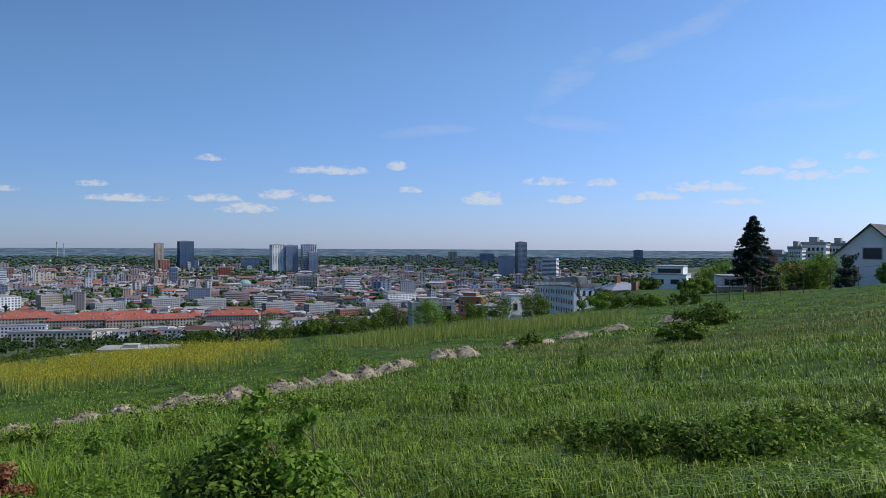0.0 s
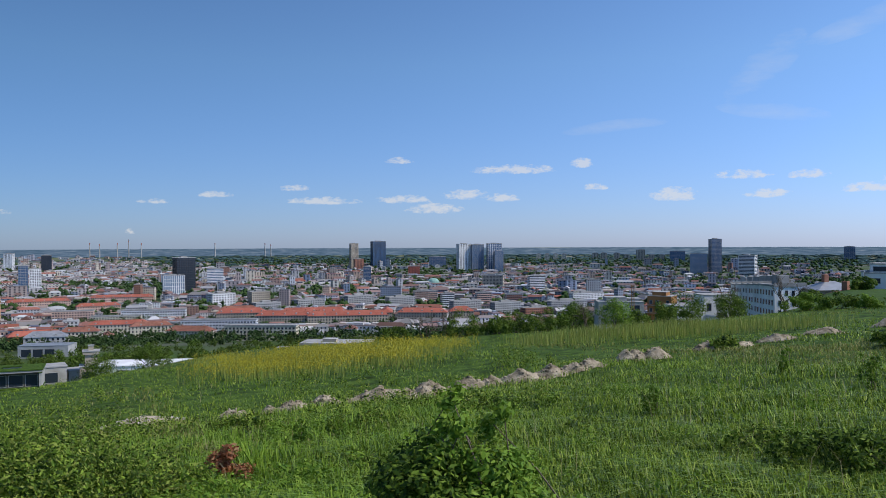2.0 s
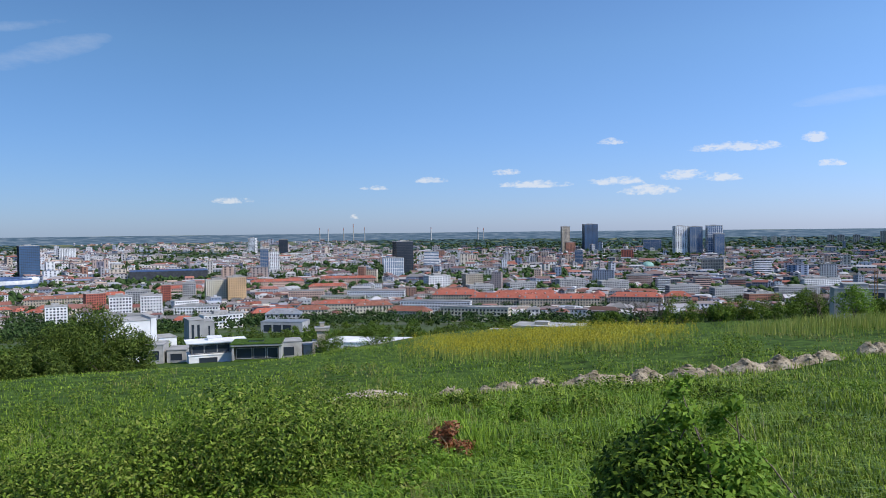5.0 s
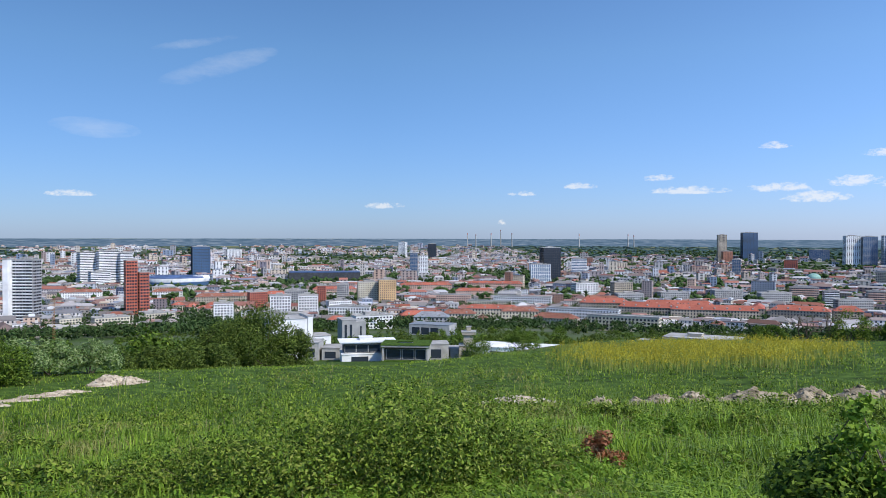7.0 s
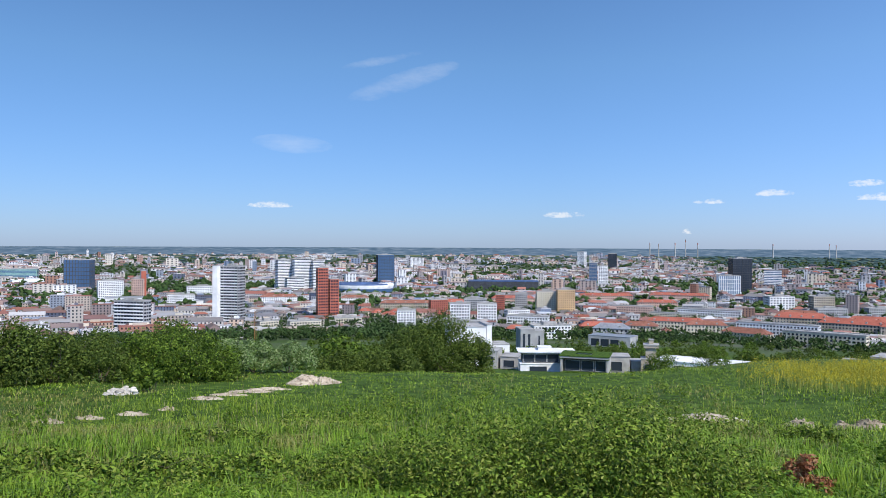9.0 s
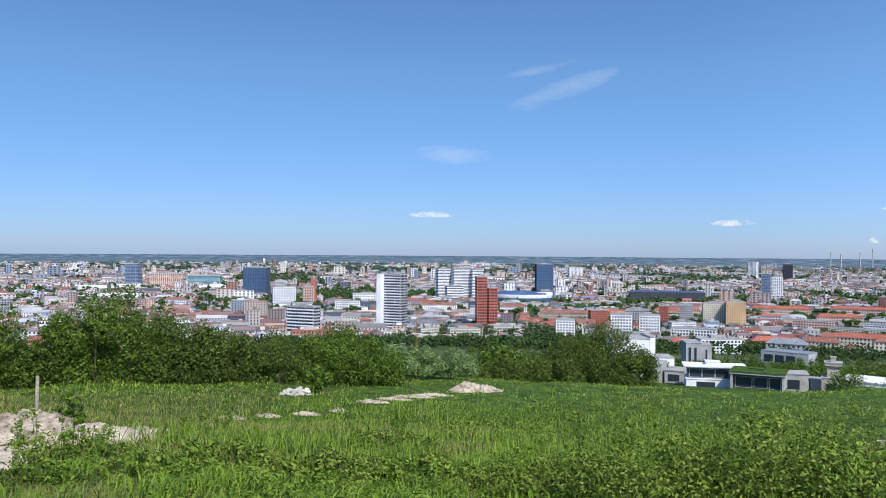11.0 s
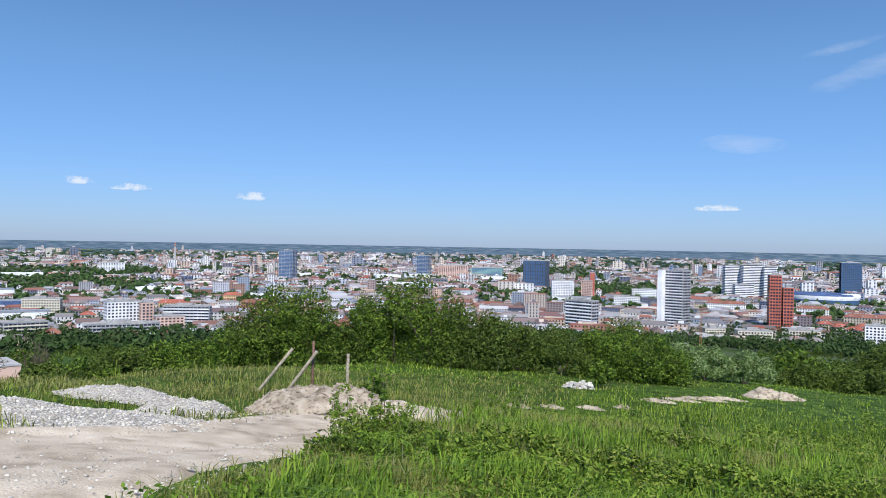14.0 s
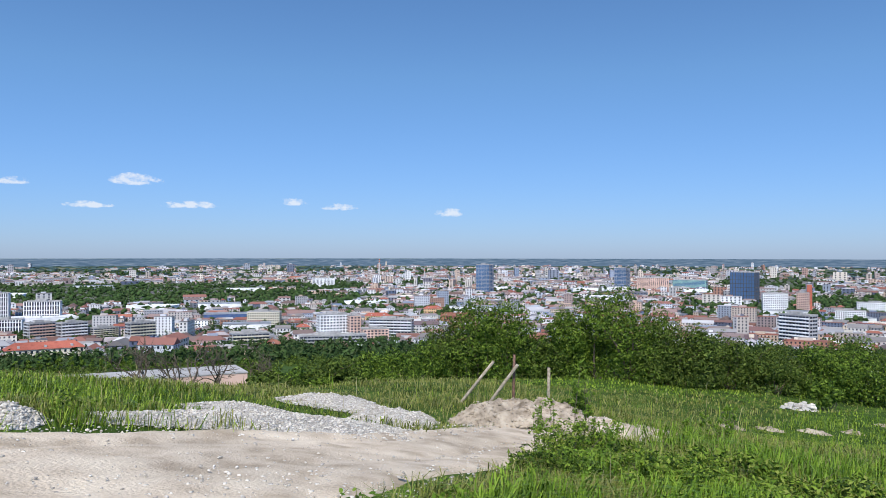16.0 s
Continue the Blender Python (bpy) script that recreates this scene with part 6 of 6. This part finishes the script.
# white terraced houses stepping down the slope
for i in range(6):
    tower("terraced_house", -9.3 + 0.42 * i, 255 + 15 * i, 9.0, 12.5, 11, "white flat-roofed terraced house stepping down the slope", "white", "grid", floors=4, bays=4, turn=24, category="house", group="terraced houses", base=EYE - (255 + 15 * i) * 0.0505 - 12.5, sink=34, fill=0.42)
slabs_house("white_house", -3.6, 320, [(-9, 3, -5, 6, 0, 10), (3.1, 9, -4, 6, 0, 14)], [(-7, -4, 2, 4.4, -5.02), (-3, 1, 2, 4.4, -5.02), (-7, -4, 6, 8.4, -5.02), (4, 6, 8, 11, -4.02)], "white modern house with cubic wings", turn=22, sink=34, base=EYE - 320 * 0.063 - 14)
slabs_house("white_house", -5.8, 345, [(-7, 7, -5, 6, 0, 17), (-7.4, 7.4, -5.6, -5.0, 12, 14)], [(-5, -2, 8, 10, -5.02), (1, 4, 8, 10, -5.02), (-5, -2, 13.5, 15.5, -5.02)], "white modern house with a dark top storey", turn=24, sink=34, base=EYE - 345 * 0.062 - 17)
slabs_house("ochre_house", -1.6, 420, [(-6, 6, -6, 6, 0, 19), (-6.4, 2, -7, -6.02, 6, 6.4), (-6.4, 2, -7, -6.02, 10, 10.4), (-6.4, 2, -7, -6.02, 14, 14.4), (-4, 3, -4, 4, 19, 21)], [(-5, -3.4, 11, 13, -6.02), (-2, 0, 11, 13, -6.02), (3.4, 5, 11, 13, -6.02), (-5, -3.4, 15, 17, -6.02), (3.4, 5, 15, 17, -6.02), (-2, 0, 15, 17, -6.02), (3.4, 5, 7, 9, -6.02), (-2, 0, 7, 9, -6.02)], "ochre brick apartment house with roof terraces", wall=M_WALL["ochre"], turn=-14, sink=34, base=EYE - 420 * 0.0575 - 22)
slabs_house("white_house", 1.2, 400, [(-12, 10, -6, 8, 0, 12), (-8, 2, -4, 6, 12, 14), (3, 9, -4, 6, 12, 13.4)], [(-10, -6, 8, 10.5, -6.02), (-4, 0, 8, 10.5, -6.02), (3, 8, 8, 10.5, -6.02)], "grey-white cluster of flat terraced roofs", wall=M_CONCRETE, turn=10, sink=34, base=EYE - 400 * 0.072 - 12)
slabs_house("white_villa", -15.7, 190, [(-4.4, 3.4, -4, 5, 0, 3.3), (-3.6, 2.6, -3, 5, 3.35, 5.2), (-5, -4.5, -4.5, 5, 0, 3.6)], [(-3.4, -1.4, 1.2, 2.4, -4.02), (0, 2, 1.2, 2.4, -4.02), (-3, 2.2, 3.7, 4.8, -3.02)], "white cubic villa with a dark upper storey", turn=-8, sink=6)
slabs_house("white_villa", -19.2, 118, [(-3.0, 1.6, -3, 3, 0, 2.7), (-1.2, 2.4, -2.6, 3, 2.72, 4.2), (-4.8, -3.1, -2.4, 2, 0, 1.6), (-3.4, 2.8, -3.6, -3.02, 2.5, 2.7)], [(-2.6, -1.2, 0.5, 2.2, -3.02), (-0.8, 1.2, 0.5, 2.2, -3.02), (-0.8, 0.4, 3.0, 4.0, -2.62), (0.8, 2.0, 3.0, 4.0, -2.62)], "small modern white villa with a balcony", turn=10, base=EYE - 118 * 0.071)
long_house("cottage", -12.2, 175, 8, 3.2, 7, "grey-roofed cottage with a stone gable", "tan", M_METAL, 30, bays=3, floors=1, base=EYE - 175 * 0.0715, sink=6, rise=1.6)
long_house("cottage", -13.4, 168, 5, 2.6, 5, "small brown cottage under a dull roof", "brick", M_TILE_DULL, 60, bays=2, floors=1, base=EYE - 168 * 0.074, sink=6, rise=1.2)
long_house("garden_cottage", -22.6, 112, 8, 2.2, 5, "low reddish garden house behind trees", "brick", M_TILE_DULL, 5, bays=3, floors=1)


def gable_house(az, d):
    """A two-storey house with its gable to the meadow."""
    ob = thing("gable_house", spot(az, d), az - 14, "pale rendered house with a steep dark gabled roof", "house")
    w, deep, eave, ridge = 9.4, 12.0, 5.2, 9.4
    v = [(-w / 2, -deep / 2, -2), (w / 2, -deep / 2, -2), (w / 2, -deep / 2, eave), (0, -deep / 2, ridge), (-w / 2, -deep / 2, eave)]
    v += [(x, -y, z) for x, y, z in v]
    mesh_object("wall", v, [(0, 1, 2, 3, 4), (9, 8, 7, 6, 5), (0, 5, 6, 1), (1, 6, 7, 2), (4, 9, 5, 0)], M_WALL["white"], ob)
    b = Boxes()
    for s in (-1, 1):
        x0, x1, z0, z1 = s * (w / 2 + 0.6), 0.0, eave - 0.55, ridge
        y0, y1 = -deep / 2 - 0.5, deep / 2 + 0.5
        b.hull([(x0, y0, z0), (x1, y0, z1), (x1, y1, z1), (x0, y1, z0), (x0, y0, z0 + 0.25), (x1, y0, z1 + 0.25), (x1, y1, z1 + 0.25), (x0, y1, z0 + 0.25)],
               ((0, 1, 2, 3), (4, 5, 6, 7), (0, 1, 5, 4), (1, 2, 6, 5), (2, 3, 7, 6), (3, 0, 4, 7)))
    b.done("roof", M_ROOF_DARK, ob)
    c = Boxes()
    c.box(1.2, 2.0, 0, 0.8, ridge - 1.4, ridge + 0.9)
    c.done("chimney", M_WALL["brick"], ob)
    pane(ob, -1.0, 1.4, 4.9, 6.5, -deep / 2 - 0.02)
    pane(ob, -3.2, -1.8, 1.0, 2.6, -deep / 2 - 0.02)


gable_house(-28.6, 124)


def conifer(az, d, tall, spread):
    """A spruce: a straight trunk with drooping whorls of needle sprays."""
    ob = thing("spruce", spot(az, d), 0, "dark pointed spruce tree beside the fence", "tree")
    co, q = tube_arrays([[(0, 0, -0.3, 0.2), (0, 0, tall * 0.5, 0.12), (0, 0, tall, 0.02)]], 7)
    fast_mesh("trunk", co, q, NONE3, M_BARK, ob)
    paths, cs, rs = [], [], []
    for i in range(170):
        k = RNG.random() ** 0.8
        z = tall * (0.14 + 0.84 * k)
        long = spread * (1 - k) ** 0.8 * RNG.uniform(0.6, 1.12) + 0.12
        a = RNG.uniform(0, 6.28)
        end = np.array((math.cos(a) * long, math.sin(a) * long, z - long * 0.16))
        paths.append(limb((0, 0, z), end, 0.03, 0.01, 0.03, 4))
        for t in np.linspace(0.3, 1, 4):
            cs.append(np.array((0, 0, z)) * (1 - t) + end * t)
            rs.append(0.2 + 0.34 * (1 - k) * (1.1 - 0.5 * t))
    co, q = tube_arrays(paths, 4)
    fast_mesh("boughs", co, q, NONE3, M_BARK, ob)
    leaf_cloud("needles", cs, rs, 22000, 0.14, M_NEEDLE, ob, flat=0.6, shell=0.0)


conifer(-20.9, 88, 8.1, 3.0)
for az, d, w, h, mat, lab in ((-19.0, 140, 8, 6.2, M_LEAF_FRESH, "light green round tree by villas"), (-17.8, 150, 6, 4.4, M_LEAF_FRESH, "light green round tree by villas"), (-23.4, 100, 4.6, 4.8, M_LEAF, "leafy garden tree beside the fence"), (-25.0, 100, 4.0, 5.0, M_LEAF_FRESH, "leafy garden tree beside the fence"), (-26.6, 98, 2.4, 4.4, M_NEEDLE, "dark garden tree before the house wall"), (-29.0, 92, 2.2, 3.6, M_LEAF_FRESH, "slim young garden tree"), (-22.0, 96, 3.0, 3.2, M_LEAF, "leafy garden tree beside the fence"),
                          (-14.2, 160, 5, 2.6, M_LEAF, "dark garden bush by villas"), (-16.8, 165, 5, 2.6, M_LEAF, "dark garden bush by villas"), (-11.0, 150, 5, 3.0, M_LEAF, "dark garden bush by villas"), (-17.6, 96, 3.4, 2.0, M_LEAF_FRESH, "bright garden bush before a villa")):
    bush("garden_tree", az, d, w, h, 5200, 0.16 if d > 120 else 0.12, mat, lab, "tree", "garden trees", lumps=26, low=0.12, shoots=5)


def wire_fence():
    """Thin dark posts with two wires along the garden edge."""
    stops = [(-18.6, 66), (-19.4, 66.5), (-20.3, 67), (-21.4, 67.5), (-22.6, 68.5), (-24.0, 69.5), (-25.6, 70.5), (-27.2, 71.5), (-29.0, 72.5)]
    ob = thing("wire_fence", (0, 0, 0), 0, "thin dark wire fence along gardens", "fence")
    tops = []
    for az, d in stops:
        p = spot(az, d)
        co, q = tube_arrays([[(p.x, p.y, p.z - 0.3, 0.035), (p.x, p.y, p.z + 1.8, 0.03)]], 6)
        fast_mesh("fence_post", co, q, NONE3, M_RUST, ob)
        tops.append(p)
    for z in (0.9, 1.75):
        co, q = tube_arrays([[(p.x, p.y, p.z + z, 0.012) for p in tops]], 4)
        fast_mesh("wire", co, q, NONE3, M_RUST, ob)


wire_fence()
for az, d, w, h, lab in ((-24.7, 350, 9, 6, "grey stepped apartment house on the ridge"), (-26.1, 360, 7, 6, "grey stepped apartment house on the ridge"), (-22.4, 380, 20, 3.6, "long pale apartment house on the ridge"), (-19.0, 330, 9, 4, "dark flat-roofed house on the ridge"), (-28.6, 350, 8, 8, "grey apartment house on the ridge"), (-23.6, 340, 5, 4, "grey apartment house on the ridge")):
    tower("ridge_house", az, d, w, h, 9, lab, "white", "grid", floors=2, bays=5, group="ridge houses", turn=-10)


# ---- trees on the slope below the meadow, and near the town ----
def slope_trees():
    rnd = random.Random(3)
    kinds = []
    for i in range(5):
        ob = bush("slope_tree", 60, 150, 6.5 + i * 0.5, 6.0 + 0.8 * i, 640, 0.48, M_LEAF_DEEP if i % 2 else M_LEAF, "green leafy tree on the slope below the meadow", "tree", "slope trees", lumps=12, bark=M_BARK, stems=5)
        kinds.append(ob)
    n = 0
    while n < 330:
        az, d = rnd.uniform(-9, 132), math.exp(rnd.uniform(math.log(130), math.log(760))) if rnd.random() < 0.6 else rnd.uniform(280, 560)
        if n >= 255:
            az, d = rnd.uniform(2, 38), rnd.uniform(350, 640)
        if (40 < az < 52 and d < 235) or (28 < az < 41 and 180 < d < 240) or (17 < az < 27 and 260 < d < 330) or (az < 8 and d < 350 and rnd.random() < 0.7) or (112 < az < 126 and 150 < d < 260) or (45 < az < 48 and 360 < d < 430):
            continue
        p = spot(az, d, -0.4)
        s = rnd.uniform(0.55, 1.0) * (0.75 if d < 220 else 1.0)
        ob = copy_thing(rnd.choice(kinds), pose(p.x, p.y, p.z, 0, 0, rnd.uniform(0, 360)))
        ob.scale = (s, s, s * rnd.uniform(0.8, 1.1))
        n += 1
    for i in range(30):
        p = spot(rnd.uniform(99, 129), rnd.uniform(62, 150), -0.3)
        s = rnd.uniform(0.3, 0.5)
        copy_thing(rnd.choice(kinds), pose(p.x, p.y, p.z, 0, 0, rnd.uniform(0, 360))).scale = (s, s, s)


slope_trees()


def slope_thicket():
    """Undergrowth and far crowns that fill the slope between the single trees."""
    rnd, c, r = random.Random(17), [], []
    while len(c) < 5200:
        az, d = (rnd.uniform(0, 62), rnd.uniform(250, 740)) if rnd.random() < 0.68 else (rnd.uniform(97, 131), rnd.uniform(150, 480))
        if (40 < az < 52 and d < 250) or (28 < az < 41 and d < 250) or (17 < az < 27 and 255 < d < 335) or (112 < az < 127 and d < 270) or (45 < az < 48 and 360 < d < 430) or (az < 8 and d < 440):
            continue
        if noise.noise(Vector((az * 0.35, d * 0.012, 2.0))) < -0.12:
            continue
        p = spot(az, d)
        tall = rnd.uniform(1.2, 5.2) * (0.5 if az > 90 and d < 260 else 1.0)
        for _ in range(3):
            c.append((p.x + rnd.gauss(0, 1.2), p.y + rnd.gauss(0, 1.2), p.z + tall * rnd.uniform(0.2, 0.9)))
            r.append(rnd.uniform(0.8, 1.9))
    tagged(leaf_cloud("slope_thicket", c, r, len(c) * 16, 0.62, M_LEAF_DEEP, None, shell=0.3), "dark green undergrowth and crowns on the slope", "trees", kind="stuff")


slope_thicket()
for i in range(12):
    az = 126.6 - i * 0.62 + RNG.uniform(-0.1, 0.1)
    d = 330 + RNG.uniform(-15, 15)
    bush("poplar", az, d, 2.4, 9.0 + RNG.uniform(-1.5, 1.5), 700, 0.4, M_LEAF, "slim dark green poplar in a row", "tree", "row of poplars", lumps=14, bark=M_BARK)
# long shed roof below the track
slabs_house("long_shed", 117.2, 190, [(-25, 16, -5, 8, 0, 6.0)], [], "long shed with a pale corrugated roof", turn=8, wall=M_WALL["pink"], cap=M_CONCRETE)
slabs_house("long_shed", 122.6, 205, [(-11, 7, -4, 6, 0, 3.2)], [], "shed with a pale blue-grey roof", turn=4, wall=M_WALL["grey"], cap=M_METAL)


def lattice_mast(az, d, tall, label):
    """A square lattice mast: four legs and crossed braces."""
    ob = thing("lattice_mast", spot(az, d), az, label, "mast", "lattice masts")
    h = 0.7
    for sx in (-1, 1):
        for sy in (-1, 1):
            co, q = tube_arrays([[(sx * h, sy * h, -2, 0.12), (sx * h * 0.6, sy * h * 0.6, tall, 0.1)]], 4)
            fast_mesh("leg", co, q, NONE3, M_WALL["ochre"], ob)
    braces = []
    n = int(tall / 1.8)
    for i in range(n):
        z0, z1 = tall * i / n, tall * (i + 1) / n
        for a, b in (((-h, -h), (h, -h)), ((h, -h), (h, h)), ((h, h), (-h, h)), ((-h, h), (-h, -h))):
            k = 1 - 0.4 * i / n
            braces.append([(a[0] * k, a[1] * k, z0, 0.06), (b[0] * k, b[1] * k, z1, 0.06)])
    co, q = tube_arrays(braces, 4)
    tagged(fast_mesh("bracing", co, q, NONE3, M_WALL["ochre"], ob), kind="stuff")


lattice_mast(0.4, 300, 28, "yellowish steel lattice crane mast")
lattice_mast(66.0, 560, 30, "dark steel lattice power mast")
